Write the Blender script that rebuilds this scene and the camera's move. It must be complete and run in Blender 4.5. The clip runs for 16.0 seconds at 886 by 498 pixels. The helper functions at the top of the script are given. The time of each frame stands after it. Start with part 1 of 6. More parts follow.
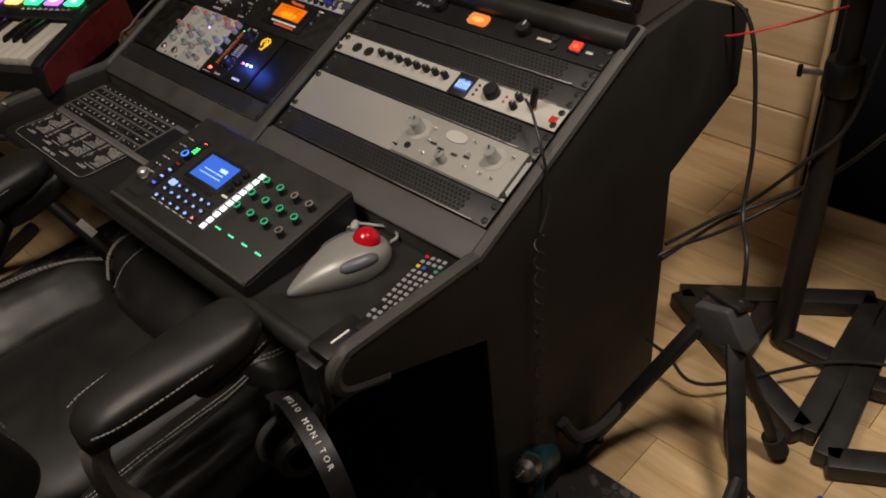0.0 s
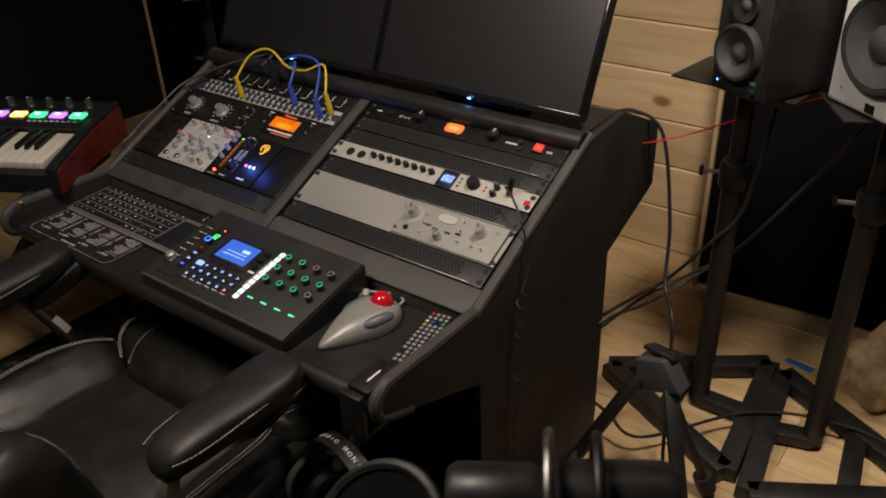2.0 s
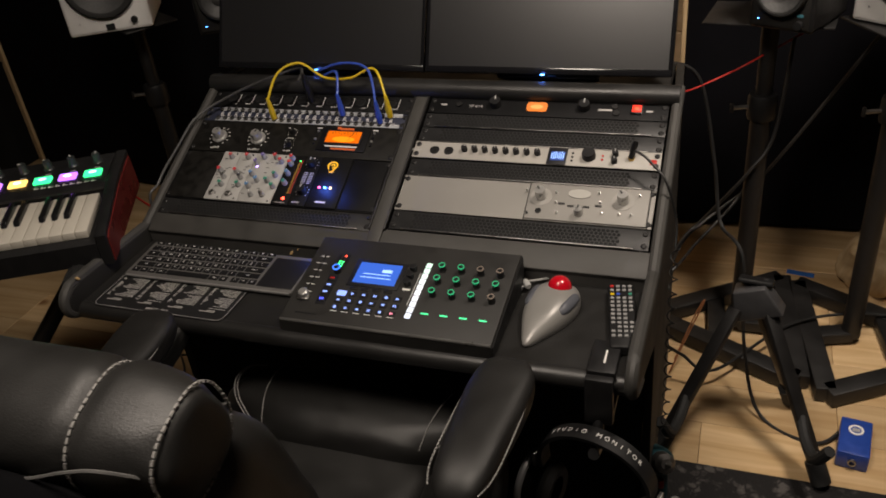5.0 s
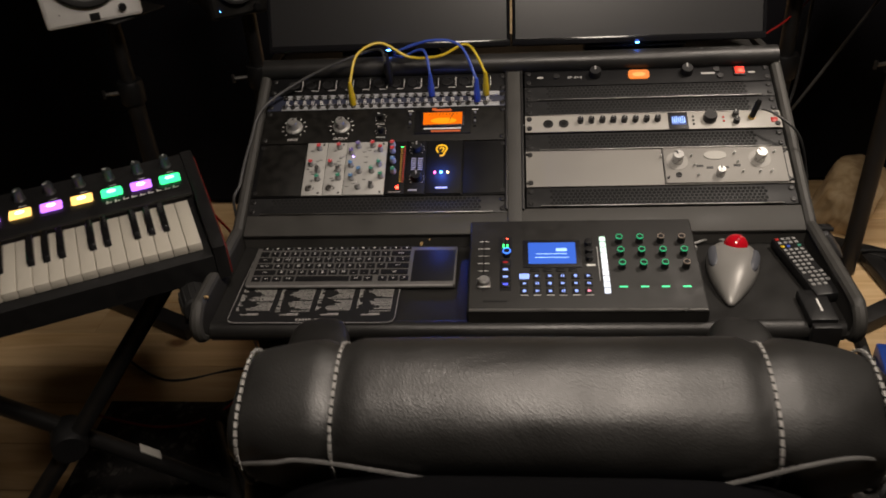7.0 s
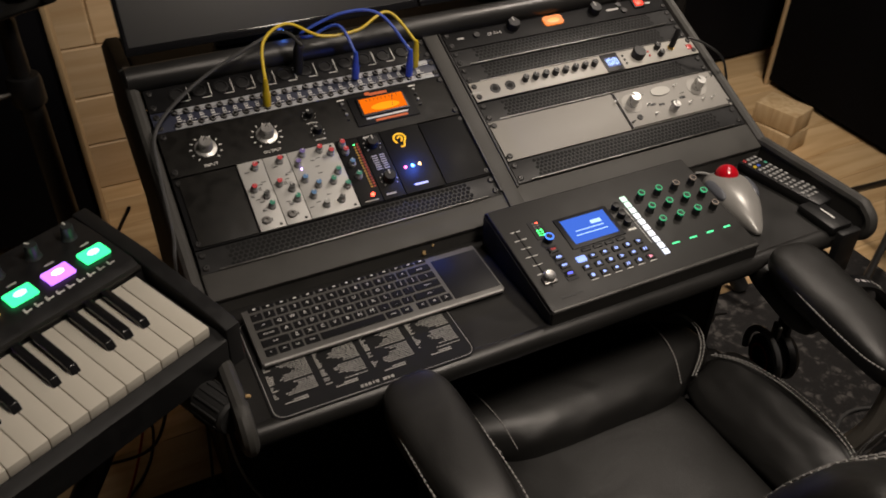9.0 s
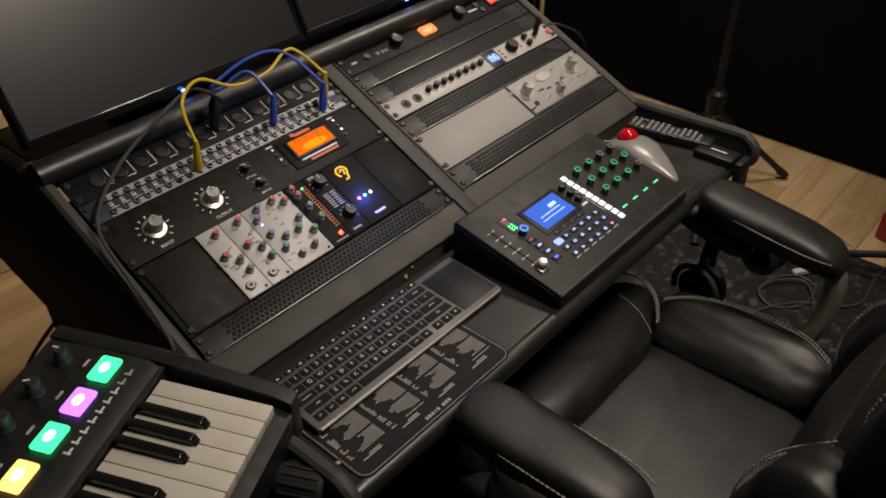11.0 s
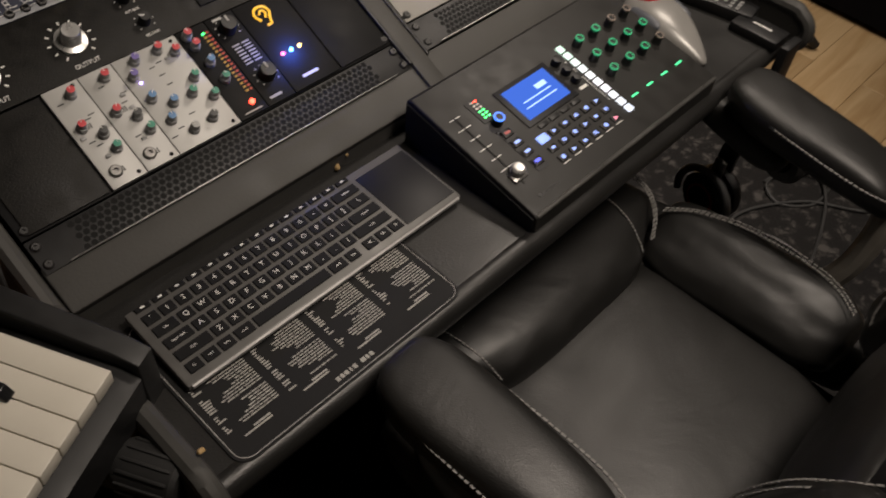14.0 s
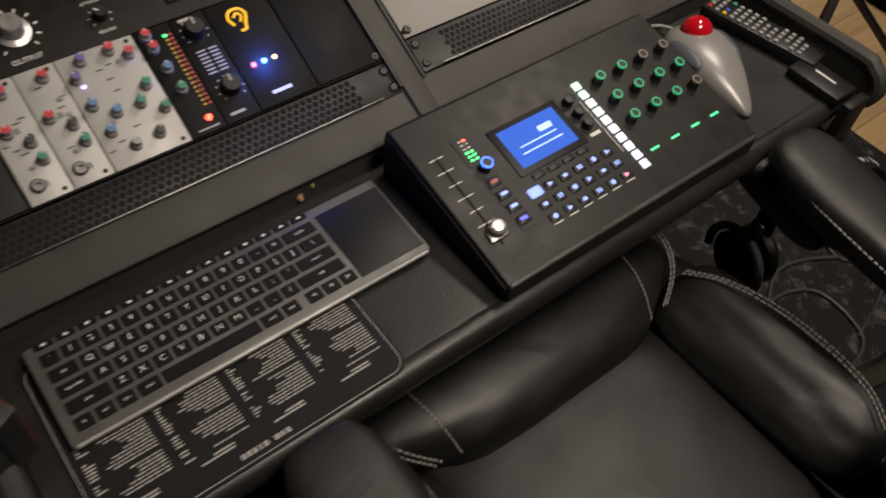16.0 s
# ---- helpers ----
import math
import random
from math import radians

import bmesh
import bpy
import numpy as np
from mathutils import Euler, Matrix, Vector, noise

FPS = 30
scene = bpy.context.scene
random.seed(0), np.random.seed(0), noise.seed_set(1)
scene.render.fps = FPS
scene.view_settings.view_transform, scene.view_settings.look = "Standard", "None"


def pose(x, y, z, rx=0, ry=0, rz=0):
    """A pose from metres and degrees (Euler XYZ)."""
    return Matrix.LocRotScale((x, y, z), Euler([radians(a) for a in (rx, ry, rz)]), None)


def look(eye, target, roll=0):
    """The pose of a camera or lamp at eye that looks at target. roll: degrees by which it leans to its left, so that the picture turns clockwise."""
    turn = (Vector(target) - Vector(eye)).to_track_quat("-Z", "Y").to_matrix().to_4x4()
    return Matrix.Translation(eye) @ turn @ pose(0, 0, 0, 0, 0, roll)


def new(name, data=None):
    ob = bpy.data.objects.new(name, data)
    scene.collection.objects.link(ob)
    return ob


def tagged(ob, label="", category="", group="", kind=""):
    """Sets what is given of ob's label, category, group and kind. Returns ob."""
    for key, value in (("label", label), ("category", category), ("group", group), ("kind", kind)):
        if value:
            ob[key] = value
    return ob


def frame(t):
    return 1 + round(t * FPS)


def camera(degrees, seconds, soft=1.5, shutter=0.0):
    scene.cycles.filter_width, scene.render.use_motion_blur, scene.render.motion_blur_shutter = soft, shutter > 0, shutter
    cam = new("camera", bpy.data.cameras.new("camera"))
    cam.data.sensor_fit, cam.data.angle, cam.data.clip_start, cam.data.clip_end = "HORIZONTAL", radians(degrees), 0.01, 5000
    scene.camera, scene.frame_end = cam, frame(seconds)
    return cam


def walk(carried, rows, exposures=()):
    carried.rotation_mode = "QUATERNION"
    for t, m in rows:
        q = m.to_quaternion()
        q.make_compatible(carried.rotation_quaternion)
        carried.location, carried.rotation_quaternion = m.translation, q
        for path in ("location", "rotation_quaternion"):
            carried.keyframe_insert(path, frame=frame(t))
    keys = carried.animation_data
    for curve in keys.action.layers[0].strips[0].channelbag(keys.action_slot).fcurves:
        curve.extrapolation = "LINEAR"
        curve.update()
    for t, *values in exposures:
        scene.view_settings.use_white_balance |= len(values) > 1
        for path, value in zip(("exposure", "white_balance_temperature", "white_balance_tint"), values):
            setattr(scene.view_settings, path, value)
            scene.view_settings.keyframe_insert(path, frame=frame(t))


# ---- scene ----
cam = camera(56.6, 16.0, soft=1.8, shutter=0.4)
METRES, EYE, TILT, LEAN, TURN = 8.0, 1.5, 0.0, 0.0, 0.0
PATH = [
    (0, (1.104, -0.326, 1.354), (-0.059, 0.722, 0.109), -6.7),
    (0.5, (1.116, -0.327, 1.373), (-0.069, 0.768, 0.191), -6.0),
    (1, (1.129, -0.367, 1.395), (-0.051, 0.825, 0.306), -4.6),
    (1.5, (1.151, -0.49, 1.429), (0.047, 0.815, 0.391), -3.2),
    (2, (1.142, -0.632, 1.436), (0.09, 0.73, 0.419), -2.3),
    (2.5, (1.046, -0.699, 1.422), (0.037, 0.682, 0.386), -3.6),
    (3, (0.928, -0.712, 1.433), (-0.038, 0.683, 0.374), -6.8),
    (5.5, (0.5, -0.9, 1.449), (-0.017, 0.707, 0.375), -5.8),
    (6, (0.327, -0.899, 1.426), (-0.051, 0.718, 0.311), -5.1),
    (6.5, (0.102, -0.99, 1.452), (-0.171, 0.657, 0.351), -4.1),
    (7, (0.004, -0.964, 1.453), (-0.173, 0.688, 0.339), -4.0),
    (7.5, (-0.11, -0.836, 1.444), (-0.121, 0.799, 0.292), -4.1),
    (8, (-0.239, -0.764, 1.42), (0.013, 0.82, 0.225), -1.6),
    (8.5, (-0.483, -0.725, 1.438), (0.046, 0.786, 0.24), -0.1),
    (9, (-0.576, -0.637, 1.418), (0.123, 0.775, 0.186), 0.8),
    (11.5, (-0.868, -0.42, 1.414), (0.387, 0.559, 0.203), -0.7),
    (12, (-0.825, -0.414, 1.389), (0.455, 0.487, 0.144), 0.7),
    (12.5, (-0.812, -0.423, 1.399), (0.443, 0.465, 0.119), 1.5),
    (13, (-0.716, -0.379, 1.35), (0.462, 0.485, -0.016), 3.3),
    (13.5, (-0.625, -0.352, 1.319), (0.455, 0.494, -0.136), 4.8),
    (14, (-0.604, -0.271, 1.301), (0.404, 0.557, -0.215), 6.0),
    (14.5, (-0.6, -0.22, 1.265), (0.341, 0.551, -0.323), 6.8),
    (15, (-0.601, -0.216, 1.266), (0.309, 0.548, -0.343), 8.0),
    (15.5, (-0.554, -0.243, 1.302), (0.323, 0.608, -0.281), 7.2),
    (16, (-0.43, -0.241, 1.278), (0.42, 0.657, -0.293), 7.2),
]
walk(cam, [(t, look(eye, target, roll)) for t, eye, target, roll in PATH])

# ---- world, lamps, exposure ----
world = bpy.data.worlds.new("room_air")
scene.world = world
world.use_nodes = True
world.node_tree.nodes["Background"].inputs[0].default_value = (0.7, 0.8, 1.0, 1)
world.node_tree.nodes["Background"].inputs[1].default_value = 0.005


def area_lamp(name, eye, target, size, watts, colour, spread=180.0):
    data = bpy.data.lights.new(name, "AREA")
    data.shape, data.size, data.energy, data.color = "DISK", size, watts, colour
    data.spread = radians(spread)
    ob = new(name, data)
    ob.matrix_world = look(eye, target)
    return ob


WARM = (1.0, 0.865, 0.74)
area_lamp("ceiling_lamp_light", (0.18, -0.48, 2.28), (0.18, -0.28, 0.0), 0.52, 21.0, WARM)
area_lamp("far_ceiling_lamp_light", (1.00, 0.40, 2.26), (0.72, 1.25, 0.60), 0.3, 12.5, WARM, 110.0)


def led_light(name, at, watts, colour):
    data = bpy.data.lights.new(name, "POINT")
    data.shadow_soft_size, data.energy, data.color = 0.004, watts, colour
    new(name, data).location = at


led_light("module_blue_lamp_light", (-0.1325, 0.364, 0.737), 0.22, (0.06, 0.16, 1.0))
led_light("monitor_blue_lamp_light", (-0.2495, 0.618, 0.872), 0.010, (0.08, 0.2, 1.0))
led_light("monitor_blue_lamp_light", (0.2465, 0.618, 0.872), 0.010, (0.08, 0.2, 1.0))

# ---- materials ----
MATS = {}


def mat(name, colour, rough=0.5, metal=0.0, vary=0.25, scale=30.0, bump=0.0, bump_scale=200.0, emit=None, strength=0.0, coat=0.0, spec=0.5):
    """Principled material with tone and roughness variation at two scales and fine relief."""
    if name in MATS:
        return MATS[name]
    m = bpy.data.materials.new(name)
    m.use_nodes = True
    nt = m.node_tree
    b = nt.nodes["Principled BSDF"]
    b.inputs["Roughness"].default_value, b.inputs["Metallic"].default_value = rough, metal
    b.inputs["Coat Weight"].default_value = coat
    b.inputs["Specular IOR Level"].default_value = spec
    b.inputs["Base Color"].default_value = (*colour, 1)
    if emit:
        b.inputs["Emission Color"].default_value = (*emit, 1)
        b.inputs["Emission Strength"].default_value = strength
    if vary or bump:
        tc = nt.nodes.new("ShaderNodeTexCoord")
        n1 = nt.nodes.new("ShaderNodeTexNoise")
        n1.inputs["Scale"].default_value, n1.inputs["Detail"].default_value = scale, 6
        n2 = nt.nodes.new("ShaderNodeTexNoise")
        n2.inputs["Scale"].default_value, n2.inputs["Detail"].default_value = bump_scale, 4
        nt.links.new(tc.outputs["Object"], n1.inputs["Vector"])
        nt.links.new(tc.outputs["Object"], n2.inputs["Vector"])
        if vary:
            ramp = nt.nodes.new("ShaderNodeMapRange")
            ramp.inputs["From Min"].default_value, ramp.inputs["From Max"].default_value = 0.3, 0.7
            ramp.inputs["To Min"].default_value, ramp.inputs["To Max"].default_value = 1 - vary, 1 + vary
            mul = nt.nodes.new("ShaderNodeVectorMath")
            mul.operation = "SCALE"
            mul.inputs[0].default_value = colour
            nt.links.new(n1.outputs["Fac"], ramp.inputs["Value"])
            nt.links.new(ramp.outputs[0], mul.inputs["Scale"])
            nt.links.new(mul.outputs[0], b.inputs["Base Color"])
            rr = nt.nodes.new("ShaderNodeMapRange")
            rr.inputs["From Min"].default_value, rr.inputs["From Max"].default_value = 0.3, 0.7
            rr.inputs["To Min"].default_value, rr.inputs["To Max"].default_value = max(rough - 0.08, 0.02), min(rough + 0.08, 1)
            nt.links.new(n1.outputs["Fac"], rr.inputs["Value"])
            nt.links.new(rr.outputs[0], b.inputs["Roughness"])
        if bump:
            bp = nt.nodes.new("ShaderNodeBump")
            bp.inputs["Strength"].default_value, bp.inputs["Distance"].default_value = bump, 0.0015
            nt.links.new(n2.outputs["Fac"], bp.inputs["Height"])
            nt.links.new(bp.outputs[0], b.inputs["Normal"])
    MATS[name] = m
    return m


def glow(name, colour, strength):
    return mat(name, (0.02, 0.02, 0.02), 0.4, vary=0, emit=colour, strength=strength)


def wood_mat(name, light, dark, axis, scale=1.0, rough=0.5, tint=0.35):
    """Pine: long grain along one axis, knots, and a tone of its own for each board."""
    m = bpy.data.materials.new(name)
    m.use_nodes = True
    nt = m.node_tree
    b = nt.nodes["Principled BSDF"]
    tc = nt.nodes.new("ShaderNodeTexCoord")
    info = nt.nodes.new("ShaderNodeObjectInfo")
    off = nt.nodes.new("ShaderNodeVectorMath")
    off.operation = "SCALE"
    off.inputs[0].default_value = (7.3, 3.1, 5.7)
    nt.links.new(info.outputs["Random"], off.inputs["Scale"])
    add = nt.nodes.new("ShaderNodeVectorMath")
    nt.links.new(tc.outputs["Object"], add.inputs[0])
    nt.links.new(off.outputs[0], add.inputs[1])
    mp = nt.nodes.new("ShaderNodeMapping")
    s = [14.0 * scale] * 3
    s[axis] = 1.3 * scale
    mp.inputs["Scale"].default_value = s
    nt.links.new(add.outputs[0], mp.inputs["Vector"])
    n = nt.nodes.new("ShaderNodeTexNoise")
    n.inputs["Scale"].default_value, n.inputs["Detail"].default_value, n.inputs["Distortion"].default_value = 1.6, 7, 1.2
    nt.links.new(mp.outputs[0], n.inputs["Vector"])
    ramp = nt.nodes.new("ShaderNodeValToRGB")
    ramp.color_ramp.elements[0].position, ramp.color_ramp.elements[1].position = 0.32, 0.68
    ramp.color_ramp.elements[0].color, ramp.color_ramp.elements[1].color = (*dark, 1), (*light, 1)
    nt.links.new(n.outputs["Fac"], ramp.inputs[0])
    vor = nt.nodes.new("ShaderNodeTexVoronoi")
    vor.inputs["Scale"].default_value = 3.4
    kmap = nt.nodes.new("ShaderNodeMapping")
    ks = [1.0] * 3
    ks[axis] = 0.55
    kmap.inputs["Scale"].default_value = ks
    nt.links.new(add.outputs[0], kmap.inputs["Vector"])
    nt.links.new(kmap.outputs[0], vor.inputs["Vector"])
    kr = nt.nodes.new("ShaderNodeMapRange")
    kr.inputs["From Min"].default_value, kr.inputs["From Max"].default_value = 0.035, 0.075
    nt.links.new(vor.outputs["Distance"], kr.inputs["Value"])
    knot = nt.nodes.new("ShaderNodeMix")
    knot.data_type = "RGBA"
    knot.inputs["A"].default_value = (dark[0] * 0.45, dark[1] * 0.35, dark[2] * 0.3, 1)
    nt.links.new(kr.outputs[0], knot.inputs["Factor"])
    nt.links.new(ramp.outputs[0], knot.inputs["B"])
    rnd = nt.nodes.new("ShaderNodeMapRange")
    rnd.inputs["To Min"].default_value, rnd.inputs["To Max"].default_value = 1 - tint, 1 + tint * 0.35
    nt.links.new(info.outputs["Random"], rnd.inputs["Value"])
    mul = nt.nodes.new("ShaderNodeVectorMath")
    mul.operation = "SCALE"
    nt.links.new(knot.outputs["Result"], mul.inputs[0])
    nt.links.new(rnd.outputs[0], mul.inputs["Scale"])
    nt.links.new(mul.outputs[0], b.inputs["Base Color"])
    b.inputs["Roughness"].default_value = rough
    bp = nt.nodes.new("ShaderNodeBump")
    bp.inputs["Strength"].default_value, bp.inputs["Distance"].default_value = 0.15, 0.002
    nt.links.new(n.outputs["Fac"], bp.inputs["Height"])
    nt.links.new(bp.outputs[0], b.inputs["Normal"])
    return m


def leather_mat(name, colour, rough, grain, creases, spec=0.5):
    """Leather or vinyl: pebbled grain from cells, broad creases, uneven sheen."""
    m = bpy.data.materials.new(name)
    m.use_nodes = True
    nt = m.node_tree
    b = nt.nodes["Principled BSDF"]
    b.inputs["Specular IOR Level"].default_value = spec
    tc = nt.nodes.new("ShaderNodeTexCoord")
    v = nt.nodes.new("ShaderNodeTexVoronoi")
    v.inputs["Scale"].default_value = grain
    n = nt.nodes.new("ShaderNodeTexNoise")
    n.inputs["Scale"].default_value, n.inputs["Detail"].default_value, n.inputs["Distortion"].default_value = 9.0, 5, 0.8
    nt.links.new(tc.outputs["Object"], v.inputs["Vector"])
    nt.links.new(tc.outputs["Object"], n.inputs["Vector"])
    b1 = nt.nodes.new("ShaderNodeBump")
    b1.inputs["Strength"].default_value, b1.inputs["Distance"].default_value = creases, 0.012
    nt.links.new(n.outputs["Fac"], b1.inputs["Height"])
    b2 = nt.nodes.new("ShaderNodeBump")
    b2.inputs["Strength"].default_value, b2.inputs["Distance"].default_value = 0.25, 0.0006
    nt.links.new(v.outputs["Distance"], b2.inputs["Height"])
    nt.links.new(b1.outputs[0], b2.inputs["Normal"])
    nt.links.new(b2.outputs[0], b.inputs["Normal"])
    rr = nt.nodes.new("ShaderNodeMapRange")
    rr.inputs["From Min"].default_value, rr.inputs["From Max"].default_value = 0.3, 0.7
    rr.inputs["To Min"].default_value, rr.inputs["To Max"].default_value = rough - 0.07, rough + 0.1
    nt.links.new(n.outputs["Fac"], rr.inputs["Value"])
    nt.links.new(rr.outputs[0], b.inputs["Roughness"])
    ramp = nt.nodes.new("ShaderNodeValToRGB")
    ramp.color_ramp.elements[0].color = (*[c * 0.7 for c in colour], 1)
    ramp.color_ramp.elements[1].color = (*[c * 1.35 for c in colour], 1)
    nt.links.new(n.outputs["Fac"], ramp.inputs[0])
    nt.links.new(ramp.outputs[0], b.inputs["Base Color"])
    return m


def rug_mat(name):
    """Dark pile with a worn pale floral figure."""
    m = bpy.data.materials.new(name)
    m.use_nodes = True
    nt = m.node_tree
    b = nt.nodes["Principled BSDF"]
    b.inputs["Roughness"].default_value = 0.95
    tc = nt.nodes.new("ShaderNodeTexCoord")
    w = nt.nodes.new("ShaderNodeTexNoise")
    w.inputs["Scale"].default_value, w.inputs["Detail"].default_value = 14.0, 3
    nt.links.new(tc.outputs["Object"], w.inputs["Vector"])
    mixv = nt.nodes.new("ShaderNodeMix")
    mixv.data_type = "VECTOR"
    mixv.inputs["Factor"].default_value = 0.12
    nt.links.new(tc.outputs["Object"], mixv.inputs["A"])
    nt.links.new(w.outputs["Color"], mixv.inputs["B"])
    v = nt.nodes.new("ShaderNodeTexVoronoi")
    v.feature = "DISTANCE_TO_EDGE"
    v.inputs["Scale"].default_value = 34.0
    nt.links.new(mixv.outputs["Result"], v.inputs["Vector"])
    n = nt.nodes.new("ShaderNodeTexNoise")
    n.inputs["Scale"].default_value, n.inputs["Detail"].default_value = 34.0, 9
    nt.links.new(tc.outputs["Object"], n.inputs["Vector"])
    mr = nt.nodes.new("ShaderNodeMapRange")
    mr.inputs["From Min"].default_value, mr.inputs["From Max"].default_value = 0.50, 0.62
    nt.links.new(n.outputs["Fac"], mr.inputs["Value"])
    mr2 = nt.nodes.new("ShaderNodeMapRange")
    mr2.inputs["From Min"].default_value, mr2.inputs["From Max"].default_value = 0.02, 0.2
    nt.links.new(v.outputs["Distance"], mr2.inputs["Value"])
    mu = nt.nodes.new("ShaderNodeMath")
    mu.operation = "MULTIPLY"
    nt.links.new(mr.outputs[0], mu.inputs[0])
    nt.links.new(mr2.outputs[0], mu.inputs[1])
    ramp = nt.nodes.new("ShaderNodeValToRGB")
    ramp.color_ramp.elements[0].color = (0.010, 0.009, 0.009, 1)
    ramp.color_ramp.elements[1].color = (0.080, 0.074, 0.070, 1)
    nt.links.new(mu.outputs[0], ramp.inputs[0])
    nt.links.new(ramp.outputs[0], b.inputs["Base Color"])
    bp = nt.nodes.new("ShaderNodeBump")
    bp.inputs["Strength"].default_value, bp.inputs["Distance"].default_value = 0.6, 0.004
    n3 = nt.nodes.new("ShaderNodeTexNoise")
    n3.inputs["Scale"].default_value = 400.0
    nt.links.new(tc.outputs["Object"], n3.inputs["Vector"])
    nt.links.new(n3.outputs["Fac"], bp.inputs["Height"])
    nt.links.new(bp.outputs[0], b.inputs["Normal"])
    return m


VINYL = leather_mat("black_vinyl", (0.0150, 0.0146, 0.0140), 0.38, 420.0, 0.07, 0.50)
LEATHER = leather_mat("black_leather", (0.0130, 0.0126, 0.0119), 0.43, 800.0, 0.16, 0.52)
DESKGREY = mat("charcoal_laminate", (0.046, 0.0445, 0.041), 0.62, vary=0.18, scale=18, bump=0.12, bump_scale=350)
DESKSIDE = mat("black_laminate", (0.016, 0.0152, 0.0138), 0.65, spec=0.35, vary=0.2, scale=9, bump=0.1, bump_scale=300)
PANEL = mat("black_panel_paint", (0.0065, 0.0065, 0.007), 0.58, spec=0.16, vary=0.2, scale=25, bump=0.12, bump_scale=900)
MOUNT = mat("dark_textured_steel", (0.0085, 0.008, 0.007), 0.55, spec=0.22, vary=0.45, scale=60, bump=0.25, bump_scale=500)
VENT = mat("black_vent_steel", (0.019, 0.019, 0.0195), 0.48, spec=0.36, vary=0.2, scale=40, bump=0.08)
# near-black; shade in holes, gaps and the open cabinet is put into the colour
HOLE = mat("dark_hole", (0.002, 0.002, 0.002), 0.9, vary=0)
PALE = mat("pale_grey_enamel", (0.36, 0.345, 0.315), 0.45, vary=0.05, scale=14, bump=0.03, bump_scale=700)
SILVER = mat("brushed_aluminium_plate", (0.26, 0.25, 0.232), 0.58, metal=0.1, vary=0.05, scale=10, bump=0.05, bump_scale=800)
ALU = mat("bare_aluminium", (0.55, 0.545, 0.53), 0.32, metal=0.7, vary=0.06, scale=80)
STEEL = mat("dull_steel", (0.30, 0.29, 0.28), 0.4, metal=1.0, vary=0.15, scale=90)
BLACKPL = mat("black_plastic", (0.010, 0.010, 0.0105), 0.45, spec=0.4, vary=0.12, scale=50, bump=0.05, bump_scale=800)
SATIN = mat("graphite_plastic", (0.019, 0.0182, 0.017), 0.52, spec=0.4, vary=0.12, scale=40, bump=0.08, bump_scale=1000)
RUBBER = mat("black_rubber", (0.012, 0.012, 0.012), 0.7, vary=0.15, scale=60, bump=0.15)
WHITEPL = mat("ivory_key_plastic", (0.60, 0.565, 0.49), 0.35, vary=0.03, scale=20)
INK = mat("white_print", (0.80, 0.79, 0.76), 0.6, vary=0)
CARDINK = mat("pale_grey_print", (0.42, 0.41, 0.385), 0.7, vary=0.2, scale=300)
GREYINK = mat("grey_print", (0.42, 0.41, 0.40), 0.6, vary=0.1)
ORANGEINK = mat("orange_print", (0.65, 0.13, 0.03), 0.5, vary=0)
GREYPL = mat("grey_knob_plastic", (0.30, 0.30, 0.30), 0.5, vary=0.08, scale=60)
SPACEGREY = mat("space_grey_aluminium", (0.125, 0.122, 0.117), 0.45, metal=0.25, vary=0.06, scale=60)
KEYCAP = mat("black_keycap", (0.007, 0.007, 0.0075), 0.55, spec=0.25, vary=0.08, scale=50)
TOUCH = mat("touchpad_glass", (0.011, 0.011, 0.013), 0.48, vary=0, spec=0.35)
SCREENGLASS = mat("monitor_screen", (0.012, 0.012, 0.013), 0.31, vary=0.0, spec=1.0)
BEZEL = mat("gloss_black_bezel", (0.008, 0.008, 0.009), 0.12, vary=0)
STEELBLACK = mat("black_powder_coat", (0.010, 0.0095, 0.0095), 0.48, vary=0.2, scale=20, bump=0.15, bump_scale=600)
MESHCLOTH = mat("black_back_cloth", (0.003, 0.003, 0.0035), 0.9, vary=0.3, scale=8, bump=0.4, bump_scale=400, spec=0.05)
FABRIC = mat("black_acoustic_fabric", (0.0045, 0.0045, 0.0060), 0.95, vary=0.3, scale=5, bump=0.5, bump_scale=300, spec=0.08)
WALLDARK = mat("black_painted_wall", (0.010, 0.0105, 0.0105), 0.8, vary=0.25, scale=3, bump=0.2, bump_scale=120, spec=0.25)
CEIL = mat("dim_ceiling_paint", (0.10, 0.095, 0.085), 0.85, vary=0.2, scale=4, bump=0.2)
WHITESPK = mat("white_speaker_paint", (0.78, 0.77, 0.75), 0.45, vary=0.05, scale=20)
CONE = mat("woven_cone", (0.05, 0.05, 0.05), 0.5, vary=0.2, scale=200, bump=0.3, bump_scale=900)
YELLOW = mat("yellow_plastic", (0.62, 0.44, 0.012), 0.4, vary=0.06)
BLUE = mat("blue_plastic", (0.035, 0.08, 0.42), 0.4, vary=0.06)
REDPL = mat("red_plastic", (0.42, 0.018, 0.014), 0.4, vary=0.08)
REDGLOSS = mat("glossy_red_ball", (0.50, 0.006, 0.016), 0.10, vary=0.05, coat=0.6)
PEARL = mat("pearl_grey_plastic", (0.25, 0.243, 0.23), 0.34, metal=0.15, vary=0.04, scale=20)
SLATE = mat("slate_plastic", (0.085, 0.09, 0.105), 0.4, vary=0.06)
THREAD = mat("white_thread", (0.27, 0.262, 0.25), 0.8, vary=0.15, scale=200)
CABLE = mat("black_cable", (0.012, 0.012, 0.012), 0.5, vary=0.1)
GREYCABLE = mat("grey_cable", (0.05, 0.05, 0.05), 0.5, vary=0.1)
